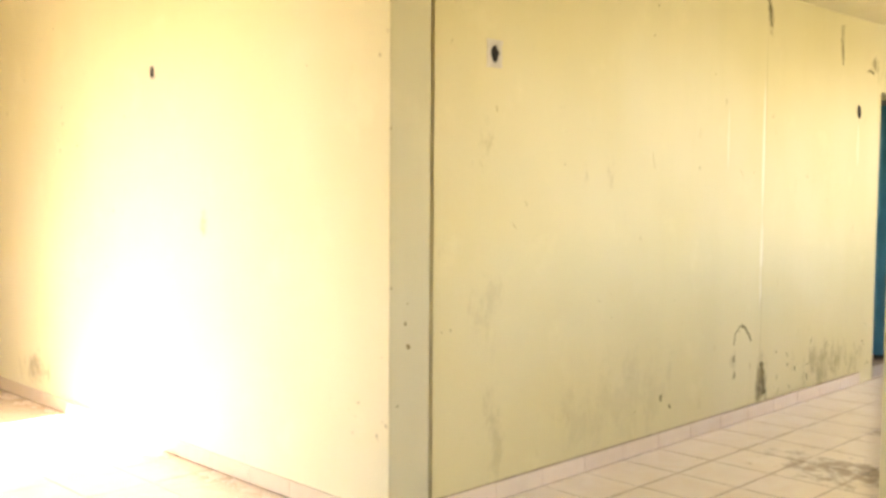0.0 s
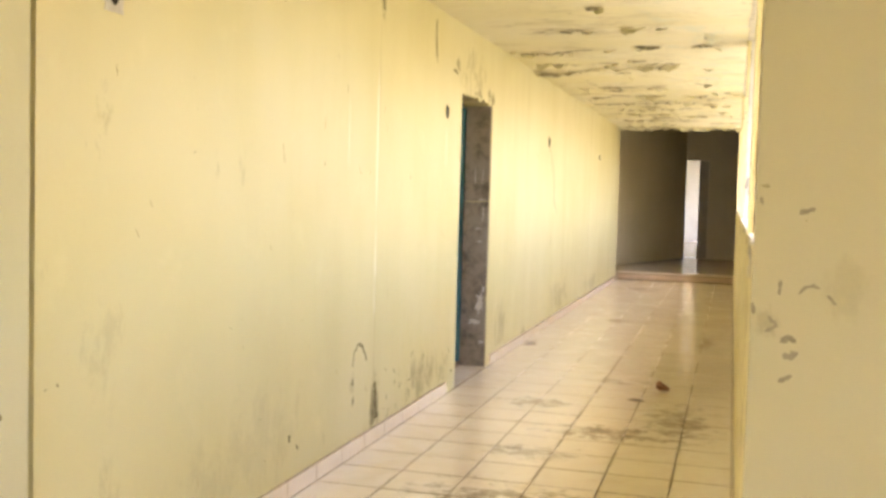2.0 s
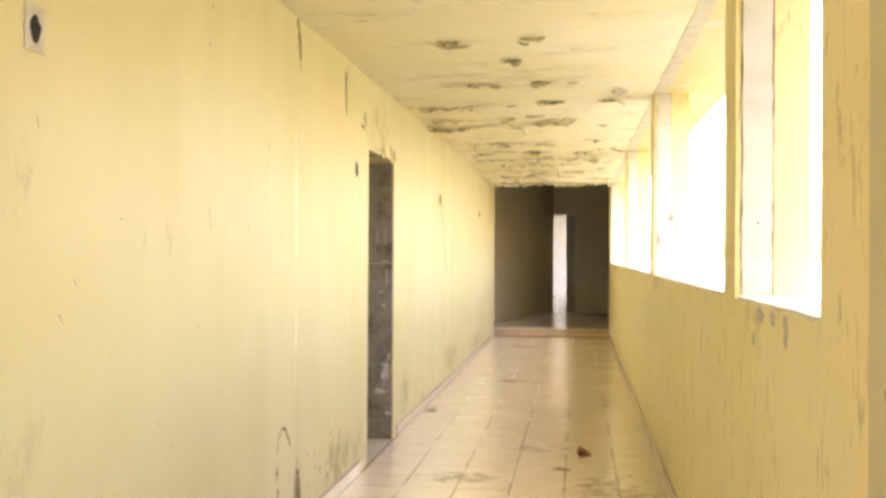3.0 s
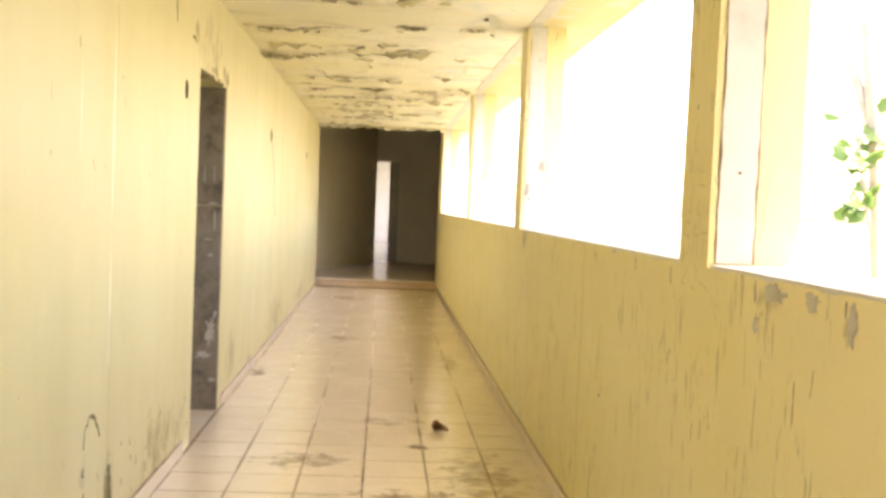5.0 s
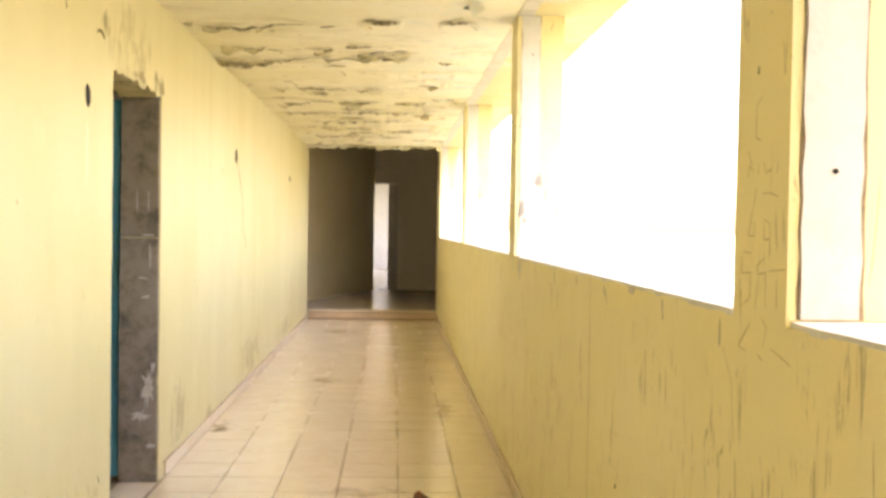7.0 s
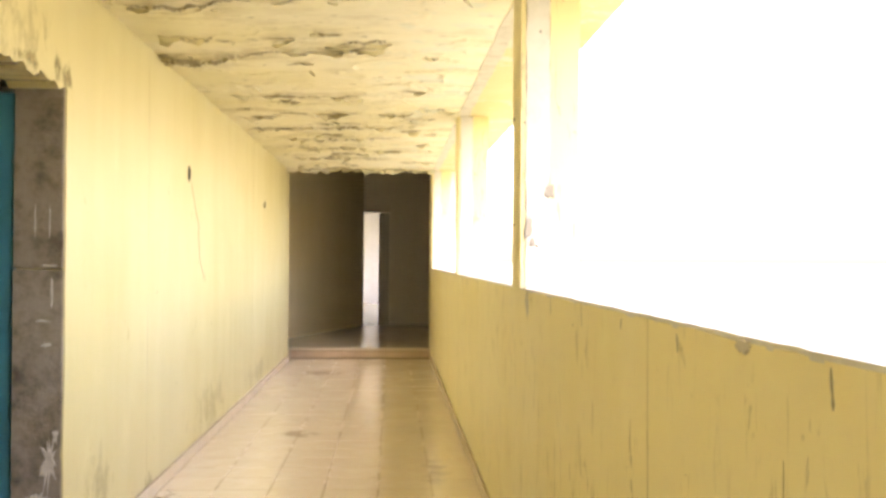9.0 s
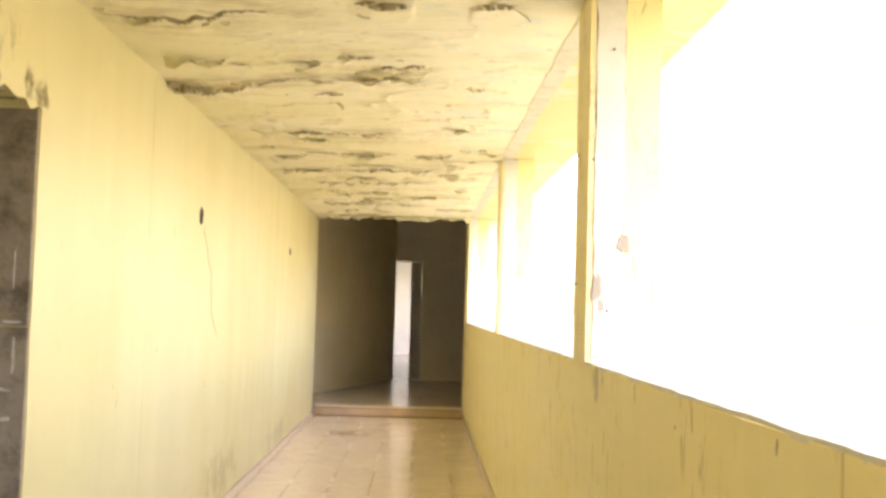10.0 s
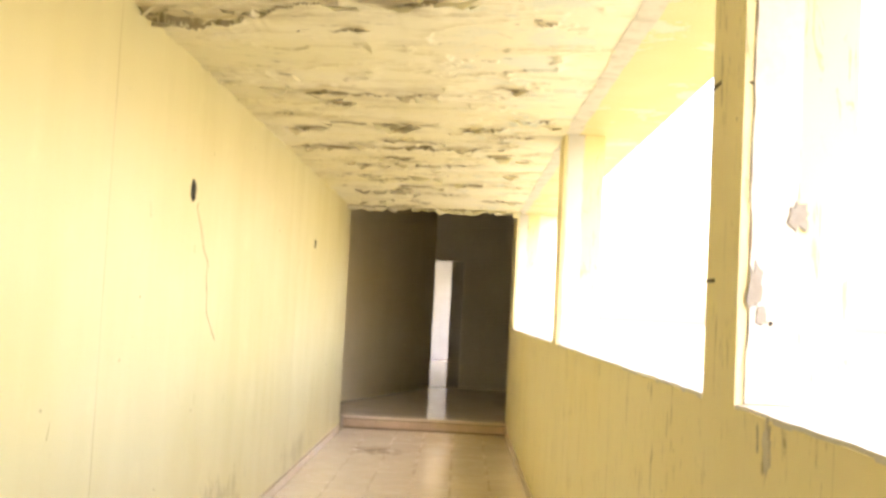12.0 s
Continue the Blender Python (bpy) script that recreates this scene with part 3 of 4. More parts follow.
def paint_flap():
    """A sheet of paint, loose along one edge and curling down from the ceiling."""
    bm = bmesh.new()
    rows = []
    for i in range(13):
        t = i / 12
        rows.append([])
        for j in range(9):
            w = j / 8
            x = FLAP[0] - 0.01 + 0.2 * t + 0.03 * (1 - w) * math.sin(2.6 * t)
            y = FLAP[1] + 0.05 * math.sin(3.0 * t) - 0.27 * (1 - w)
            curl = max(0.0, 1 - 1.5 * t) ** 1.2 * w ** 1.4
            rows[-1].append(bm.verts.new((x + 0.05 * curl, y - 0.02 * curl, ZC + 0.006 - 0.065 * curl)))
    for r, q in zip(rows, rows[1:]):
        for j in range(8):
            bm.faces.new([r[j], r[j + 1], q[j + 1], q[j]])
    bmesh.ops.solidify(bm, geom=bm.faces[:], thickness=-0.0015)
    bmesh.ops.recalc_face_normals(bm, faces=bm.faces[:])
    return bm


FLAP = (0.650, 8.585)
tagged(part("paint_flap", paint_flap(), ceiling_paint, smooth=True), "large pale sheet of paint peeling off the ceiling", "paint flap")
# Dark blotch on the ceiling for the shade inside the flap's opening.
tagged(part("flap_gap_shade", blotch("z", ZC + 0.002, -0.008, FLAP[0] + 0.045, FLAP[1] - 0.005, 0.05, 0.055, 17, 22, 0.3), crack_dark), "dark patch under the peeling paint, painted as the gap's shade", "bare patch")
# The ceiling leaves the same added gap open for the sun.
bm = box(bmesh.new(), -7.0, 1.1, 2.56, SKY_X[0], Y0L, 2.8)
box(bm, SKY_X[1], 1.1, 2.56, -1.3, Y0L, 2.8)
box(bm, SKY_X[0], 2.05, 2.56, SKY_X[1], Y0L, 2.8)
structure("ceiling_wing", bm, shade_paint, "cream-painted ceiling of the wing with an added sun gap", "ceiling")
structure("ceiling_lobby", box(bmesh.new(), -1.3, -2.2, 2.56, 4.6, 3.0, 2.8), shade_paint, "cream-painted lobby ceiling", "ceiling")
structure("ceiling_slab", box(bmesh.new(), XL - 0.2, 3.002, 2.575, XR - 0.001, YCE, 2.8), roof_concrete, "concrete slab above the corridor ceiling", "ceiling")

# ---- lobby behind and beside the camera ----
structure("wall_lobby_south", slab_wall("y", -2.0, -0.25, [-1.1, 4.6], [-0.2, 2.8], []), lobby_paint, "cream-painted back wall of the lobby", "wall")
structure("wall_wing_side", slab_wall("x", -1.1, -0.2, [-2.0, 1.1], [-0.2, 2.8], []), lobby_paint, "cream-painted return wall of the lobby", "wall")
# Out of view; its doorway is added to let sunlight in.
structure("wall_wing_south", slab_wall("y", 1.1, -0.2, [-7.0, -1.302], [-0.2, 2.8], [(-3.3, 0.0, -2.05, 2.5)]), lobby_paint, "unseen cream lobby wall with an added open doorway to the sun", "wall")
structure("wall_lobby_west", slab_wall("x", -7.0, -0.2, [-2.3, 3.4], [-0.2, 2.8], []), lobby_paint, "cream-painted far wall of the lobby", "wall")
# Out of view; opening added and sized to brighten the lobby.
structure("wall_lobby_east", slab_wall("x", 4.6, 0.2, [-2.3, 3.4], [-0.2, 2.8], [(-1.4, 0.6, 2.3, 2.35)]), lobby_paint, "unseen cream lobby wall with an added wide opening for light", "wall")

# ---- dark hall at the end, and the lit room behind it ----
HF = 0.14
structure("wall_hall_far", slab_wall("y", YFAR, 0.18, [-2.4, 1.4], [-0.2, 3.4], [(-0.10, HF, 0.38, 2.24)]), hall_paint, "dull dark hall wall with a narrow doorway", "wall")
structure("wall_hall_east", slab_wall("x", 1.202, 0.2, [17.9, YFAR + 0.18], [-0.2, 3.4], []), hall_paint, "dull dark side wall of the hall", "wall")


def bent_wall(points, z0, z1, depth):
    """A wall that follows a bent line on the floor, with thickness to its left."""
    bm = bmesh.new()
    rows = []
    for k, (x, y) in enumerate(points):
        a, b = points[max(k - 1, 0)], points[min(k + 1, len(points) - 1)]
        d = Vector((b[0] - a[0], b[1] - a[1])).normalized()
        ox, oy = x - d.y * depth, y + d.x * depth
        rows.append([bm.verts.new(q) for q in ((x, y, z0), (x, y, z1), (ox, oy, z1), (ox, oy, z0))])
    for r, q in zip(rows, rows[1:]):
        for k in range(4):
            bm.faces.new([r[k], r[(k + 1) % 4], q[(k + 1) % 4], q[k]])
    bm.faces.new(rows[0]), bm.faces.new(rows[-1])
    bmesh.ops.recalc_face_normals(bm, faces=bm.faces[:])
    return bm


bend = [(-1.6, 17.84), (-1.6, 18.6), (-0.1, YFAR)]
structure("wall_hall_west", bent_wall(bend, -0.2, 3.4, 0.2), hall_side_paint, "dull cream hall wall slanting towards the far doorway", "wall")
structure("wall_hall_return", box(bmesh.new(), -1.85, 17.83, -0.2, XL - 0.2, YWE, 3.4), hall_side_paint, "dull return wall behind the corridor wall", "wall")
structure("ceiling_hall", box(bmesh.new(), -2.4, YCE + 0.2, 3.4, 1.4, 33.0, 3.6), roof_concrete, "dim ceiling of the far hall", "ceiling")
structure("floor_hall", box(bmesh.new(), -1.8, YST + 0.03, -0.2, 1.2, 32.5, HF - 0.004), hall_tile, "dark polished tile floor of the raised hall", "floor")
structure("wall_room_west", slab_wall("x", -0.75, -0.2, [YFAR + 0.18, 32.5], [-0.2, 3.4], []), white_wall, "white wall of the far passage", "wall")
structure("wall_room_end", slab_wall("y", 32.5, 0.2, [-1.0, 1.4], [-0.2, 3.4], []), white_wall, "white-lit end wall of the far passage", "wall")
structure("wall_room_east", slab_wall("x", 1.2, 0.2, [YFAR + 0.18, 32.5], [-0.2, 3.4], [(28.5, 1.0, 31.5, 2.6)]), white_wall, "white passage wall with a wide unglazed window", "wall")
step = tagged(new("step"), "single tiled step up to the dark hall", "step", kind="structure")
part("riser", one_box(XL + 0.003, YST, 0.012, XR - 0.003, YST + 0.03, HF - 0.04, 0.003), step_mat, step, "pinkish tiled riser")
# Shows as dirt at the base and as painted shade under the nosing.
part("joint", one_box(XL + 0.003, YST + 0.008, -0.05, XR - 0.003, YST + 0.03, HF - 0.02), crack_dark, step, "dark strip for joint dirt and the nosing's shade")
part("nosing", one_box(XL + 0.003, YST - 0.02, HF - 0.03, XR - 0.003, YST + 0.28, HF, 0.006), skirt_mat, step, "pinkish beige tread edge")
leaf_door = tagged(new("hall_door"), "narrow grey-painted fixed door leaf in the far doorway", "door")
part("leaf", one_box(0.18, YFAR + 0.02, HF + 0.005, 0.377, YFAR + 0.06, 2.235, 0.004), grey_door, leaf_door)
part("panel", one_box(0.22, YFAR + 0.012, HF + 0.25, 0.36, YFAR + 0.021, 1.1, 0.003), grey_door, leaf_door)

# ---- doorway in the west wall, and the dark room behind it ----
lining = tagged(new("door_lining"), "bare grey concrete block reveal of a doorway without a frame", "door lining", kind="structure")
zs = [0.0, 1.315, 2.09]
for i, (a, b) in enumerate(zip(zs, zs[1:])):
    bm = one_box(XL - 0.21, DOOR[2] - 0.012, a + 0.003, XL - 0.006, DOOR[2] + 0.05, b - 0.003, 0.005)
    for v in bm.verts:
        v.co.y += 0.012 * noise.noise((v.co.x * 9, i * 3.1, v.co.z * 6))
    part("block", bm, concrete, lining)
    part("block", one_box(XL - 0.21, DOOR[0] - 0.05, a + 0.003, XL - 0.012, DOOR[0] + 0.002, b - 0.003, 0.005), concrete, lining)
part("lintel", one_box(XL - 0.21, DOOR[0] + 0.003, 2.075, XL - 0.02, DOOR[2] - 0.02, 2.2, 0.01), concrete, lining, "rough broken concrete lintel")
part("lime_smear", blotch("y", DOOR[2] - 0.0125, -0.003, XL - 0.055, 0.52, 0.028, 0.10, 7, 30, 0.6), chalk, lining, "white lime smear")
part("lime_smear", blotch("y", DOOR[2] - 0.0125, -0.003, XL - 0.10, 0.36, 0.05, 0.022, 8, 30, 0.6), chalk, lining, "white lime smear")
for i, (u, z, ru, rz) in enumerate(((0.06, 1.33, 0.05, 0.004), (0.05, 1.22, 0.004, 0.05), (0.09, 1.10, 0.03, 0.005), (0.07, 1.0, 0.02, 0.008), (0.03, 0.62, 0.012, 0.03), (0.04, 0.2, 0.02, 0.012), (0.12, 1.5, 0.003, 0.06), (0.06, 1.5, 0.003, 0.06))):
    part("lime_smear", blotch("y", DOOR[2] - 0.0125, -0.0025, XL - u, z, ru, rz, 160 + i, 24, 0.5), chalk, lining, "white lime smear")
structure("threshold", box(bmesh.new(), XL - 0.2, DOOR[0] + 0.004, -0.1, XL - 0.004, DOOR[2] - 0.014, 0.004), skirt_mat, "worn beige cement threshold", "threshold")
blue = tagged(new("blue_door"), "teal blue painted door leaf standing open inward", "door")
part("leaf", one_box(-2.02, 8.79, 0.03, XL - 0.215, 8.83, 2.05, 0.004), blue_paint, blue)
for z0, z1 in ((0.25, 0.95), (1.15, 1.85)):
    part("panel", one_box(-1.9, 8.782, z0, -1.3, 8.792, z1, 0.006), blue_paint, blue)
structure("wall_room_dark", slab_wall("x", -4.5, -0.15, [6.0, 12.0], [-0.2, 2.9], []), hall_paint, "dim wall of the side room", "wall")
structure("wall_room_south", slab_wall("y", 6.0, -0.15, [-4.5, XL - 0.2], [-0.2, 2.9], []), hall_paint, "dim wall of the side room", "wall")
structure("wall_room_north", slab_wall("y", 12.0, 0.15, [-4.5, XL - 0.2], [-0.2, 2.9], []), hall_paint, "dim wall of the side room", "wall")
structure("ceiling_room", box(bmesh.new(), -4.65, 5.85, 2.6, XL - 0.202, 12.15, 2.8), hall_paint, "dim ceiling of the side room", "ceiling")
structure("floor_room", box(bmesh.new(), -4.65, 5.85, -0.2, XL - 0.2, 12.15, -0.002), grout, "bare cement floor of the side room", "floor")


# ---- small things on the walls ----
def wall_hole(axis, at, out, u, v, plate, hole, label, seed):
    """A broken-out electrical box: a ragged plaster plate with a raised black disc for the hole's shade; out: which way
    the wall faces.
    """
    ob = tagged(new("wall_box"), label, "wall box", "electrical wall boxes")
    if plate:
        part("plate", rough_strip(axis, at, out * 0.003, u - plate, u + plate, v - plate * 1.25, v + plate * 1.25, plate * 0.1, plate * 0.3, seed), grey_plaster, ob, "ragged grey plaster plate")
    part("hole", blotch(axis, at, out * 0.005, u, v, hole[0], hole[1], seed + 1, 20, 0.14), hole_black, ob, "raised black disc painted as the hole's shade")
    return ob


wall_hole("x", XL, 1, 3.768, 1.95, 0.047, (0.027, 0.036), "square grey box scar with a black hole in yellow wall", 1)
wall_hole("x", XL, 1, 7.5, 1.91, 0, (0.03, 0.045), "small black broken hole in yellow wall", 3)
wall_hole("x", XL, 1, 11.34, 1.93, 0, (0.04, 0.055), "black broken hole with a crack running down", 5)
wall_hole("x", XL, 1, 15.39, 1.94, 0, (0.04, 0.04), "small black hole far along the yellow wall", 7)
wall_hole("y", Y0L, -1, -2.78, 1.955, 0.03, (0.02, 0.032), "small grey box scar with a black hole in cream wall", 9)


def crack(axis, at, out, u, v0, v1, wide, sway, seed, drift=0.0):
    rnd = random.Random(seed)
    bm = bmesh.new()
    put = (lambda a, b, d: (at + d, a, b)) if axis == "x" else (lambda a, b, d: (a, at + d, b))
    last = None
    for v in [v0 + (v1 - v0) * i / 20 for i in range(21)]:
        u += drift + rnd.uniform(-sway, sway)
        w = wide * rnd.uniform(0.3, 1.2)
        row = [bm.verts.new(put(u - w, v, out * 0.001)), bm.verts.new(put(u, v, out * 0.0025)), bm.verts.new(put(u + w, v, out * 0.001))]
        if last:
            for k in (0, 1):
                bm.faces.new([last[k], last[k + 1], row[k + 1], row[k]])
        last = row
    bmesh.ops.recalc_face_normals(bm, faces=bm.faces[:])
    return tagged(part("crack", bm, crack_dark), "thin dark crack in the painted plaster", "crack", "wall cracks")


crack("x", XL, 1, 11.38, 1.88, 1.2, 0.006, 0.05, 2, 0.02)
crack("x", XL, 1, 7.2, 2.46, 2.2, 0.007, 0.008, 4)
for i, (y, z, ry, rz) in enumerate(((4.50, 1.212, 0.055, 0.022), (4.30, 1.212, 0.03, 0.022), (4.12, 1.19, 0.016, 0.04), (4.60, 1.13, 0.012, 0.022), (8.5, 1.19, 0.02, 0.05), (6.05, 1.235, 0.03, 0.010))):
    tagged(part("plaster_patch", blotch("x", XR, -0.004, y, z, ry, rz, 100 + i, 24, 0.4), grey_plaster), "chipped grey bare plaster below the sill", "plaster patch", "chips below the sills")
for i, (x, z, rx, rz) in enumerate(((0.985, 1.50, 0.018, 0.05), (1.075, 1.655, 0.022, 0.03), (1.0, 1.44, 0.012, 0.02))):
    tagged(part("plaster_patch", blotch("y", 8.7345, -0.005, x, z, rx, rz, 120 + i, 20, 0.35), bare_render), "chipped grey plaster on the white jamb", "plaster patch", "chips on the jambs")
for i, (x, y, z) in enumerate(((1.025, 4.973, 1.50), (1.02, 8.734, 1.425), (1.03, 8.734, 2.33))):
    tagged(part("screw_hole", blotch("y", y, -0.0055, x, z, 0.0045, 0.0045, 140 + i, 12, 0.1), hole_black), "small black dot for the shade of a screw hole in the white jamb", "screw hole", "screw holes")
for i, z in enumerate((1.52, 1.99)):
    m = part("hook", one_box(XR - 0.0025, 8.94, z - 0.004, XR + 0.001, 9.015, z + 0.005, 0.001), crack_dark)
    tagged(m, "rusty stub of a window hinge on the pier", "hinge stub", "hinge stubs")


def wall_mark(axis, at, out, points, wide, seed, material, name, label, category, group, lift=0.0012):
    """A smear of uneven width that follows a line on a wall; points: (level, up)."""
    rnd = random.Random(seed)
    pts = [(a[0] + (b[0] - a[0]) * k / 6, a[1] + (b[1] - a[1]) * k / 6) for a, b in zip(points, points[1:]) for k in range(6)] + [points[-1]]
    put = (lambda u, v, d: (at + out * d, u, v)) if axis == "x" else (lambda u, v, d: (u, at + out * d, v))
    bm = bmesh.new()
    last = None
    for k, (u, v) in enumerate(pts):
        a, b = pts[max(k - 1, 0)], pts[min(k + 1, len(pts) - 1)]
        d = Vector((b[0] - a[0], b[1] - a[1])).normalized()
        w = wide * min(1.0, 0.25 + 1.5 * math.sin(math.pi * k / (len(pts) - 1)))
        p, q = w * rnd.uniform(0.45, 1.1), w * rnd.uniform(0.45, 1.1)
        row = [bm.verts.new(put(u - d.y * p, v + d.x * p, lift * 0.4)), bm.verts.new(put(u, v, lift)), bm.verts.new(put(u + d.y * q, v - d.x * q, lift * 0.4))]
        if last:
            for i in (0, 1):
                bm.faces.new([last[i], last[i + 1], row[i + 1], row[i]])
        last = row
    bmesh.ops.recalc_face_normals(bm, faces=bm.faces[:])
    return tagged(part(name, bm, material), label, category, group)


def scribble(points, seed):
    wall_mark("x", XR, -1, points, 0.0015, 300 + seed, pencil, "pencil_stroke", "faint dark pencil stroke on yellow paint", "scribble", "scribbles on the pier", 0.0009)


# writing on the pier, only partly legible
scribble(((5.104, 1.640), (5.132, 1.626), (5.136, 1.568), (5.105, 1.560)), 0)
scribble(((5.173, 1.546), (5.148, 1.516)), 1)
scribble(((5.170, 1.499), (5.165, 1.520), (5.139, 1.505)), 2)
scribble(((5.116, 1.520), (5.118, 1.500)), 3)
scribble(((5.094, 1.523), (5.082, 1.502), (5.047, 1.508)), 4)
scribble(((5.026, 1.518), (5.030, 1.498)), 5)
scribble(((5.126, 1.475), (5.138, 1.446)), 6)
scribble(((5.100, 1.466), (5.057, 1.466), (5.019, 1.457)), 7)
scribble(((5.142, 1.438), (5.164, 1.391), (5.126, 1.390)), 8)
scribble(((5.135, 1.417), (5.134, 1.392)), 9)
scribble(((5.085, 1.421), (5.086, 1.384), (5.055, 1.387), (5.059, 1.413), (5.085, 1.421)), 10)
scribble(((5.056, 1.385), (5.057, 1.357)), 11)
scribble(((5.030, 1.416), (5.023, 1.366)), 12)
scribble(((4.998, 1.420), (4.997, 1.382)), 13)
scribble(((5.193, 1.361), (5.141, 1.360)), 14)
scribble(((5.192, 1.352), (5.194, 1.321), (5.145, 1.324), (5.150, 1.277), (5.198, 1.257)), 15)
scribble(((5.082, 1.352), (5.116, 1.338), (5.109, 1.322), (5.073, 1.328), (5.072, 1.264)), 16)
scribble(((5.065, 1.330), (4.983, 1.336)), 17)
scribble(((5.023, 1.319), (5.020, 1.265)), 18)
scribble(((5.145, 1.231), (5.206, 1.183), (5.161, 1.179)), 19)
scribble(((5.090, 1.245), (5.064, 1.232), (5.079, 1.194)), 20)
scribble(((5.108, 1.181), (5.077, 1.170)), 21)
scribble(((5.204, 1.140), (5.211, 1.121)), 22)
scribble(((5.291, 1.171), (5.239, 1.111), (5.219, 0.994)), 23)
scribble(((5.041, 1.196), (5.004, 1.190), (4.952, 1.178)), 24)
wall_mark("y", Y0R, -1, ((1.021, 1.344), (1.053, 1.356)), 0.007, 200, scuff_grey, "scuff_mark", "grey black scuff mark on the cream wall end", "scuff mark", "scuffs on the wall end")
wall_mark("y", Y0R, -1, ((0.996, 1.081), (1.012, 1.091), (1.027, 1.083)), 0.008, 201, scuff_grey, "scuff_mark", "grey black scuff mark on the cream wall end", "scuff mark", "scuffs on the wall end")
wall_mark("y", Y0R, -1, ((1.001, 1.055), (1.017, 1.052), (1.032, 1.062)), 0.008, 202, scuff_grey, "scuff_mark", "grey black scuff mark on the cream wall end", "scuff mark", "scuffs on the wall end")
wall_mark("y", Y0R, -1, ((0.995, 0.999), (1.012, 1.007), (1.022, 1.014)), 0.006, 203, scuff_grey, "scuff_mark", "grey black scuff mark on the cream wall end", "scuff mark", "scuffs on the wall end")
wall_mark("y", Y0R, -1, ((1.028, 1.180), (1.039, 1.195), (1.055, 1.200), (1.069, 1.194)), 0.004, 204, scuff_grey, "scuff_mark", "grey black scuff mark on the cream wall end", "scuff mark", "scuffs on the wall end")
wall_mark("y", Y0R, -1, ((1.082, 1.182), (1.101, 1.163)), 0.004, 205, scuff_grey, "scuff_mark", "grey black scuff mark on the cream wall end", "scuff mark", "scuffs on the wall end")
wall_mark("y", Y0R, -1, ((0.992, 1.209), (0.991, 1.177)), 0.004, 206, scuff_grey, "scuff_mark", "grey black scuff mark on the cream wall end", "scuff mark", "scuffs on the wall end")
wall_mark("y", Y0R, -1, ((0.971, 1.133), (0.988, 1.114), (0.965, 1.101)), 0.005, 207, scuff_grey, "scuff_mark", "grey black scuff mark on the cream wall end", "scuff mark", "scuffs on the wall end")
wall_mark("y", Y0R, -1, ((0.939, 1.160), (0.942, 1.135)), 0.005, 208, scuff_grey, "scuff_mark", "grey black scuff mark on the cream wall end", "scuff mark", "scuffs on the wall end")
wall_mark("y", Y0R, -1, ((0.946, 1.377), (0.951, 1.360)), 0.004, 209, scuff_grey, "scuff_mark", "grey black scuff mark on the cream wall end", "scuff mark", "scuffs on the wall end")
rnd = random.Random(77)
for y in (11.662, 10.811, 9.711, 8.567, 7.932, 7.378, 6.879, 6.415, 5.745, 5.312, 4.62, 4.15):
    z, w = SILL - 0.006 - rnd.uniform(0, 0.01), rnd.uniform(0.004, 0.008)
    wall_mark("x", XR, -1, ((y, z), (y + rnd.uniform(-0.008, 0.008), z - rnd.uniform(0.025, 0.06))), w, rnd.randint(0, 999), scuff_grey, "dirt_drip", "short dark dirt drip below the chipped sill", "dirt drip", "drips below the sills")
for _ in range(60):  # thin upright scratches on the parapet
    y, z, l = 4.2 + 8.5 * rnd.random() ** 1.3, rnd.uniform(0.25, 1.12), rnd.uniform(0.03, 0.16)
    wall_mark("x", XR, -1, ((y, z), (y + rnd.uniform(-0.012, 0.012), z - l)), rnd.uniform(0.0015, 0.004), rnd.randint(0, 999), rnd.choice((pencil, pencil, scuff_brown)), "scratch", "thin dark scratch in the yellow parapet paint", "scratch", "scratches on the parapet", 0.0009)


def mould_mark(points, wide, seed):
    """A dark mould mark that follows a line on the west wall."""
    rnd = random.Random(seed)
    bm = bmesh.new()
    last = None
    pts = []
    for (y0, z0), (y1, z1) in zip(points, points[1:]):
        pts += [(y0 + (y1 - y0) * k / 5, z0 + (z1 - z0) * k / 5) for k in range(5)]
    for k, (y, z) in enumerate(pts):
        a, b = pts[max(k - 1, 0)], pts[min(k + 1, len(pts) - 1)]
        d = Vector((0, b[0] - a[0], b[1] - a[1])).normalized()
        side = Vector((0, -d.z, d.y))
        c = Vector((XL + 0.0012, y, z)) + side * rnd.uniform(-0.004, 0.004)
        row = [bm.verts.new(c - side * wide * rnd.uniform(0.2, 1.1)), bm.verts.new(c + side * wide * rnd.uniform(0.2, 1.1) + Vector((0.0008, 0, 0)))]
        if last:
            bm.faces.new([last[0], last[1], row[1], row[0]])
        last = row
    return tagged(part("mould_mark", bm, mould), "dark olive mould mark on the yellow wall", "mould mark", "mould marks")


mould_mark([(5.86, 0.47), (5.88, 0.53), (5.93, 0.575), (5.99, 0.56), (6.03, 0.52), (6.08, 0.46)], 0.011, 1)
mould_mark([(6.20, 0.33), (6.22, 0.25), (6.235, 0.17), (6.24, 0.11)], 0.03, 2)
mould_mark([(5.87, 0.40), (5.865, 0.36)], 0.012, 3)
mould_mark([(5.88, 0.31), (5.87, 0.25)], 0.012, 4)
mould_mark([(5.10, 0.28), (5.11, 0.24)], 0.012, 5)
mould_mark([(5.18, 0.22), (5.2, 0.19)], 0.010, 6)
mould_mark([(7.22, 2.47), (7.22, 2.30), (7.24, 2.22)], 0.007, 7)
mould_mark([(7.62, 2.20), (7.76, 2.19)], 0.016, 8)
mould_mark([(6.16, 2.53), (6.2, 2.45), (6.22, 2.32)], 0.022, 11)


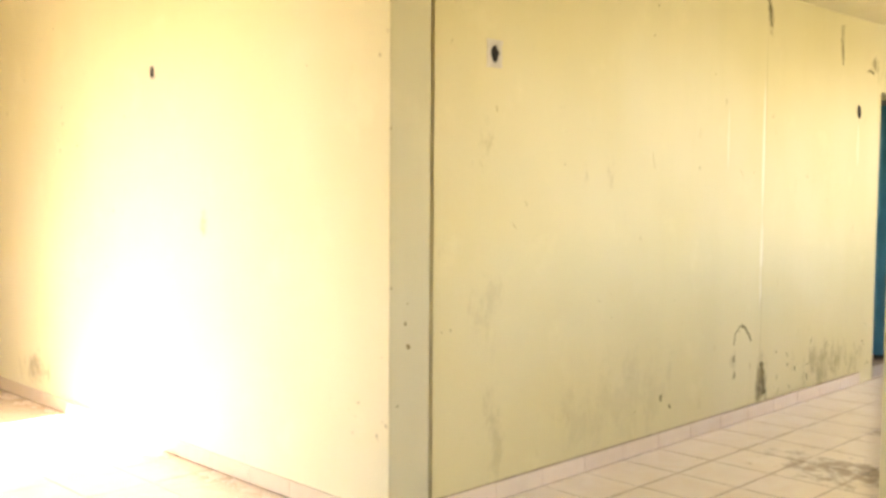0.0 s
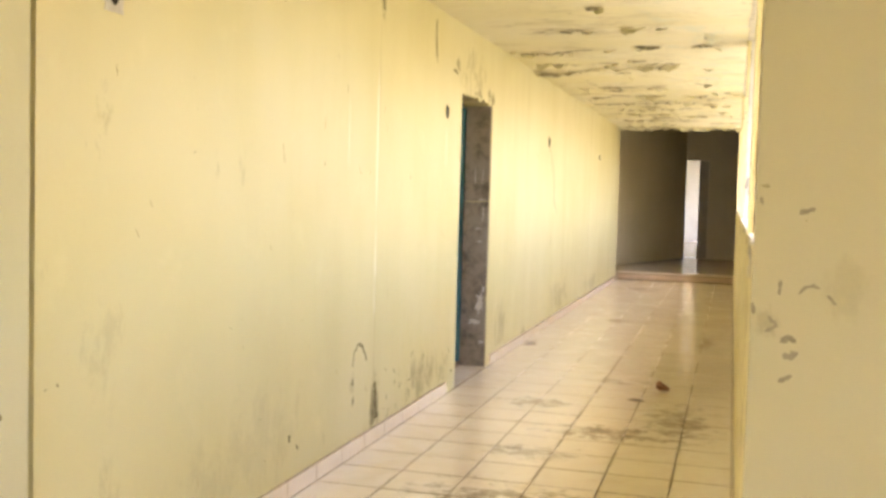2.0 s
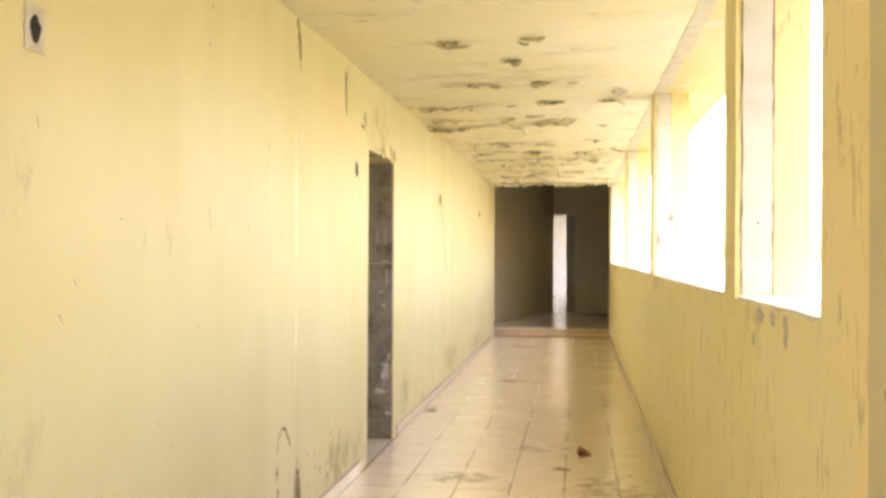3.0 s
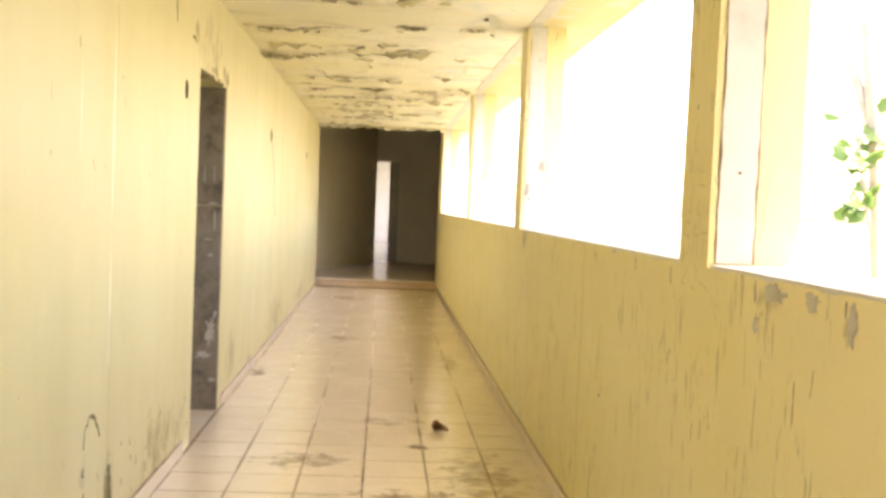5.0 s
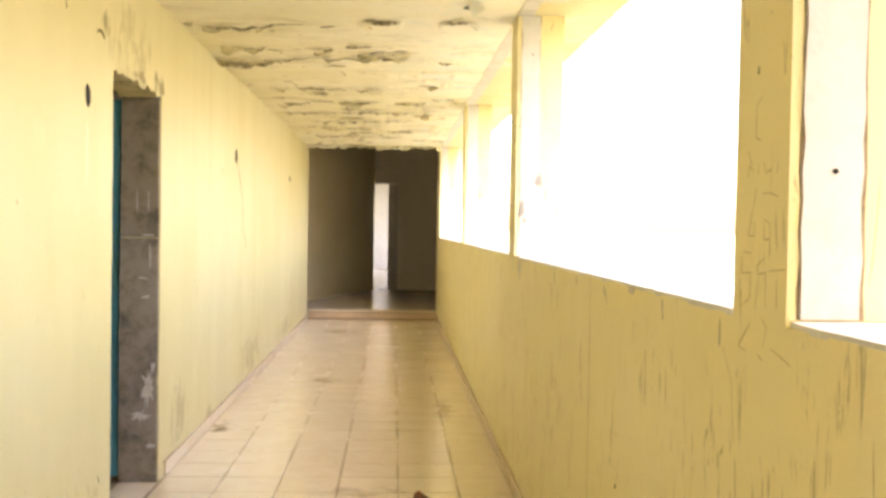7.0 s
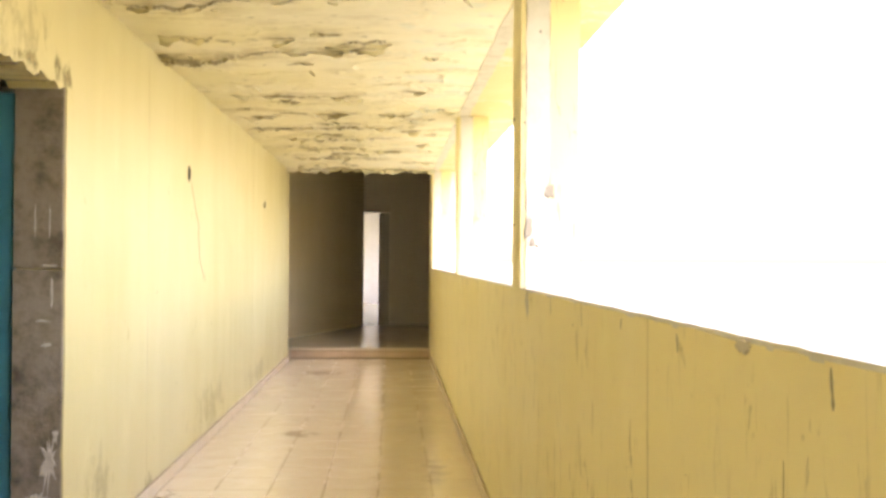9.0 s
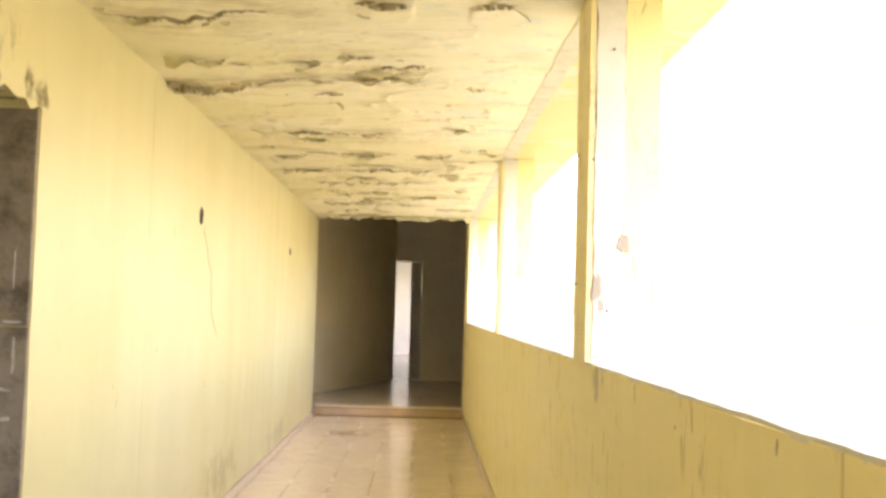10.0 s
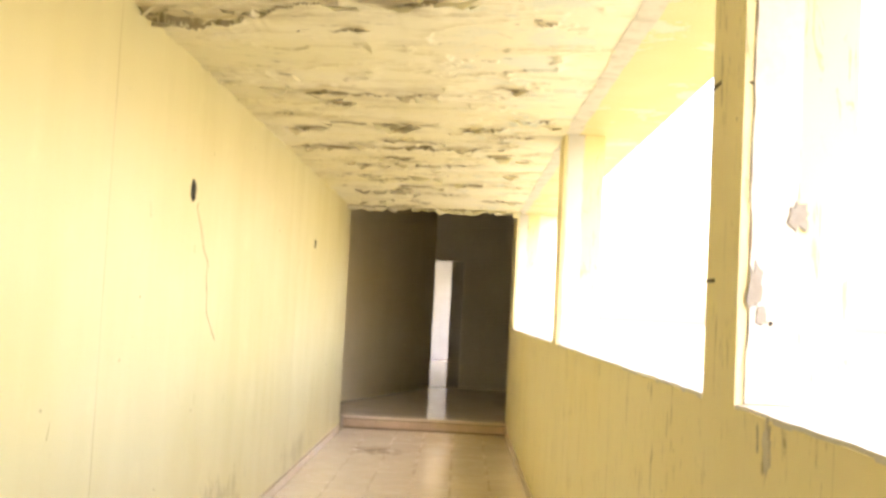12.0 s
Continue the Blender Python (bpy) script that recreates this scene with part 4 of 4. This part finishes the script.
rnd = random.Random(31)
for _ in range(16):  # mould specks low on the wall before the doorway
    y, z = rnd.uniform(6.35, 7.8), rnd.uniform(0.12, 0.42)
    wall_mark("x", XL, 1, ((y, z), (y + rnd.uniform(-0.04, 0.04), z + rnd.uniform(-0.06, 0.02))), rnd.uniform(0.003, 0.008), rnd.randint(0, 999), mould, "mould_mark", "dark olive mould mark on the yellow wall", "mould mark", "mould marks")
for _ in range(34):  # short knocks and scuffs
    y, z = 3.6 + 9.0 * rnd.random(), rnd.uniform(0.15, 1.9)
    if DOOR[0] - 0.1 < y < DOOR[2] + 0.1:
        continue
    wall_mark("x", XL, 1, ((y, z), (y + rnd.uniform(-0.02, 0.03), z - rnd.uniform(0.01, 0.09))), rnd.uniform(0.0015, 0.004), rnd.randint(0, 999), rnd.choice((pencil, scuff_brown)), "scuff_mark", "small brownish scuff on the yellow wall", "scuff mark", "scuffs on the long wall")


def dead_leaf():
    bm = bmesh.new()
    rows = []
    for i in range(9):
        t = i / 8
        w = 0.032 * math.sin(math.pi * min(1, t * 0.9 + 0.08)) ** 0.7 + 0.001
        row = []
        for j in range(5):
            s = j / 4 * 2 - 1
            a = s * 1.5
            row.append(bm.verts.new((w * math.sin(a) * 1.1, (t - 0.5) * 0.10, 0.012 + w * (1 - math.cos(a)) * 0.9 + 0.055 * max(0, t - 0.45) ** 1.2 * 1.6 + 0.004 * math.sin(9 * t + 3 * s))))
        rows.append(row)
    for r, s in zip(rows, rows[1:]):
        for j in range(4):
            bm.faces.new([r[j], r[j + 1], s[j + 1], s[j]])
    bmesh.ops.solidify(bm, geom=bm.faces[:], thickness=0.0012)
    return bm


leaf = tagged(new("dead_leaf"), "curled brown dead leaf lying on the tiles", "leaf")
part("blade", dead_leaf(), leaf_brown, leaf, smooth=True)
bm = dead_leaf()
bmesh.ops.transform(bm, matrix=Matrix.Translation((0.03, 0.02, 0.012)) @ Euler((0.9, 0.3, 2.2)).to_matrix().to_4x4() @ Matrix.Scale(0.75, 4), verts=bm.verts[:])
part("lobe", bm, leaf_brown, leaf, smooth=True)
leaf.matrix_world = pose(0.462, 8.33, 0.003, 0, 0, 70) @ Matrix.Scale(1.0, 4)


# ---- outside: ground and a climbing tree beyond the openings ----
structure("ground", box(bmesh.new(), -1500, -1500, -3.4, 1500, 1500, -3.2), ground_mat, "pale dry ground around the building", "ground")
structure("building_base", box(bmesh.new(), -7.2, 0.9, -3.2, 1.2, 33, -0.2), roof_concrete, "plain lower storey under the corridor", "wall")
structure("building_base_lobby", box(bmesh.new(), -1.3, -2.3, -3.2, 4.8, 0.9, -0.2), roof_concrete, "plain lower storey under the lobby", "wall")
structure("building_base_side", box(bmesh.new(), 1.2, 0.9, -3.2, 4.8, 3.2, -0.2), roof_concrete, "plain lower storey under the lobby", "wall")


def limb(points, radius, taper=0.6, sides=8):
    bm = bmesh.new()
    rings = []
    for i, p in enumerate(points):
        d = (Vector(points[min(i + 1, len(points) - 1)]) - Vector(points[max(i - 1, 0)])).normalized()
        q = d.to_track_quat("Z", "Y")
        r = radius * (1 - (1 - taper) * i / (len(points) - 1))
        rings.append([bm.verts.new(Vector(p) + q @ Vector((r * math.cos(2 * math.pi * k / sides), r * math.sin(2 * math.pi * k / sides), 0))) for k in range(sides)])
    for a, b in zip(rings, rings[1:]):
        for k in range(sides):
            bm.faces.new([a[k - 1], a[k], b[k], b[k - 1]])
    bm.faces.new(rings[0][::-1]), bm.faces.new(rings[-1])
    return bm


def leaves(centres, size, per, seed):
    """Clusters of lobed leaves on short stalks."""
    rnd = random.Random(seed)
    bm = bmesh.new()
    for c, spreadr in centres:
        for _ in range(per):
            p = Vector(c) + Vector((rnd.gauss(0, 1), rnd.gauss(0, 1), rnd.gauss(0, 1))) * spreadr
            m = Matrix.Translation(p) @ Euler((rnd.uniform(0.3, 1.4), rnd.uniform(-0.4, 0.4), rnd.uniform(0, 6.3))).to_matrix().to_4x4() @ Matrix.Scale(size * rnd.uniform(0.6, 1.3), 4)
            outline = [(0, 0), (0.22, 0.12), (0.42, 0.30), (0.27, 0.42), (0.30, 0.66), (0.13, 0.72), (0, 1.0), (-0.13, 0.72), (-0.30, 0.66), (-0.27, 0.42), (-0.42, 0.30), (-0.22, 0.12)]
            mid = bm.verts.new(m @ Vector((0, 0.45, 0.07)))
            rim = [bm.verts.new(m @ Vector((a, b, -0.25 * abs(a)))) for a, b in outline]
            for i in range(len(rim)):
                bm.faces.new([rim[i - 1], rim[i], mid])
    return bm


tree = tagged(new("tree"), "pale slender tree with climbing green leaves beyond the opening", "tree")
T = Vector((3.03, 8.2, 0))
part("trunk", limb([T + Vector(p) for p in ((0.25, 0.2, -3.2), (0.2, 0.1, -1.2), (0.12, 0, 0.6), (0.0, 0, 1.9), (-0.15, 0, 2.9), (-0.1, 0.1, 4.2))], 0.11, 0.5), bark, tree)
part("limb", limb([T + Vector(p) for p in ((0.03, 0, 1.7), (-0.22, 0.1, 2.5), (-0.42, 0.3, 3.4))], 0.035, 0.5), bark, tree)
part("limb", limb([T + Vector(p) for p in ((0.0, 0, 2.0), (0.45, 0, 2.7), (0.9, 0.2, 3.4))], 0.05, 0.5), bark, tree)
part("limb", limb([T + Vector(p) for p in ((-0.75, 0.2, 3.4), (-0.45, 0.1, 2.6), (-0.15, 0, 1.9), (0.05, 0, 1.0))], 0.02, 0.8, 6), bark, tree)
part("stem", limb([T + Vector(p) for p in ((-0.62, -0.2, 0.9), (-0.35, -0.1, 1.4), (-0.08, 0, 2.0))], 0.012, 0.7, 6), bark, tree)
leaf_mesh = None
rnd = random.Random(5)
for p, r in (((-0.10, -0.05, 1.42), 0.06), ((-0.14, -0.08, 1.66), 0.07), ((-0.08, 0, 1.9), 0.06), ((0.3, 0, 1.9), 0.12), ((0.4, 0, 1.5), 0.14), ((0.2, 0.2, 2.4), 0.12), ((0.6, 0, 1.1), 0.2)):
    for _ in range(8):
        if leaf_mesh is None:
            lf = part("leaf", leaves([((0, 0, 0), 0.0)], 1.0, 1, 3), foliage, tree)
            leaf_mesh = lf.data
        else:
            lf = new("leaf", leaf_mesh)
            lf.parent = tree
        c = T + Vector(p) + Vector((rnd.gauss(0, 1), rnd.gauss(0, 1), rnd.gauss(0, 1))) * r
        lf.matrix_basis = Matrix.Translation(c) @ Euler((rnd.uniform(-0.9, 0.5), rnd.uniform(-0.4, 0.4), rnd.uniform(0, 6.3))).to_matrix().to_4x4() @ Matrix.Scale(rnd.uniform(0.08, 0.15), 4)
part("crown", leaves([(T + Vector((0.9 * math.cos(k * 2.4) * (0.3 + 0.1 * k), 0.9 * math.sin(k * 2.4) * (0.3 + 0.1 * k), 3.6 + 0.12 * k)), 0.28) for k in range(14)], 0.2, 24, 9), foliage, tree, "loose crown of green leaves")["kind"] = "stuff"

# ---- floor tiles and skirting ----
floor = structure("floor_lobby", box(box(bmesh.new(), -1.3, -2.0, -0.2, 4.6, Y0L, -0.004), -7.0, 0.9, -0.2, -1.3, Y0L, -0.004), grout, "beige glossy tile floor with dark dirty joints", "floor")
bm = box(bmesh.new(), XL - 0.01, Y0L, -0.2, XR + 0.01, YST + 0.05, -0.0013)
structure("floor", bm, grout, "beige glossy tile floor with dark dirty joints", "floor")
floor_c = bpy.data.objects["floor"]
P, GAP = 0.32, 0.006
X_LINES = [0.02 + P * k for k in range(-3, 4)]


def tile_mesh(w, d):
    bm = one_box(0, 0, -0.008, w, d, 0)
    top = [e for e in bm.edges if all(v.co.z > -0.001 for v in e.verts)]
    bmesh.ops.bevel(bm, geom=top, offset=0.0012, segments=1, affect="EDGES")
    me = bpy.data.meshes.new("tile")
    bm.to_mesh(me)
    bm.free()
    me.materials.append(tile_mat)
    return me


sizes = {}
rnd = random.Random(11)
k0 = math.floor((Y0L - 7.315) / P)
k = k0
while True:
    ya, yb = max(7.315 + P * k, Y0L), min(7.315 + P * (k + 1), YST - 0.02)
    if ya >= YST - 0.03:
        break
    for xa, xb in zip(X_LINES, X_LINES[1:]):
        xa, xb = max(xa, XL + 0.003), min(xb, XR - 0.003)
        gy = GAP if ya < 9.2 else 0.0025  # cleaner, tighter cross joints further along
        key = (round(xb - xa - GAP, 3), round(yb - ya - gy, 4))
        if key not in sizes:
            sizes[key] = tile_mesh(*key)
        t = new("tile", sizes[key])
        t.parent = floor_c
        t.matrix_basis = pose(xa + GAP / 2, ya + gy / 2, rnd.uniform(-0.0004, 0.0006), rnd.uniform(-0.04, 0.04), rnd.uniform(-0.04, 0.04), 0)
    k += 1
bm = bmesh.new()
for i in range(-22, 15):
    for j in range(-12, 18):
        xa, ya = 0.02 + P * i, 7.315 + P * (k0 - j)
        if -7.0 < xa and xa + P < 4.6 and -2.0 < ya and ya + P <= Y0L + 0.01 and (xa > -1.1 or ya > 1.1):
            box(bm, xa + GAP / 2, ya + GAP / 2, -0.01, xa + P - GAP / 2, ya + P - GAP / 2, rnd.uniform(-0.001, 0.0005))
lob = part("lobby_tiles", bm, tile_mat, floor, "beige lobby floor tiles")
tagged(lob, kind="stuff")

def sorted_box(xa, xb, ya, yb, za, zb):
    return min(xa, xb), ya, za, max(xa, xb), yb, zb


for name, at, out, y0, y1 in (("baseboard_west", XL, 1, 3.42, YWE - 0.01), ("baseboard_east", XR, -1, Y0R + 0.11, YST - 0.02)):
    sk = tagged(new(name), "low pinkish beige tile skirting along the wall", "baseboard", kind="structure")
    ys = [7.315 + P * q for q in range(-13, 36)]
    for a, b in zip(ys, ys[1:]):
        a, b = max(a, y0), min(b, y1)
        if b - a < 0.02 or (out == 1 and a < DOOR[2] + 0.02 and b > DOOR[0] - 0.02):
            continue
        x0, x1 = sorted((at + out * 0.0005, at + out * 0.012))
        part("grout_line", one_box(*sorted_box(at + out * 0.0003, at + out * 0.004, a + 0.001, b - 0.001, 0.078, 0.0845)), brown_joint, sk)
        part("tile", one_box(x0, a + 0.002, 0.001, x1, b - 0.002, 0.08 + rnd.uniform(-0.001, 0.001), 0.002), skirt_mat, sk)
sk = tagged(new("baseboard_lobby"), "low beige tile skirting along the lobby wall", "baseboard", kind="structure")
for i in range(18):
    a = XL - 0.004 - P * (i + 1)
    part("tile", one_box(a + 0.002, Y0L - 0.012, 0.001, a + P - 0.002, Y0L - 0.0005, 0.08, 0.002), skirt_mat, sk)
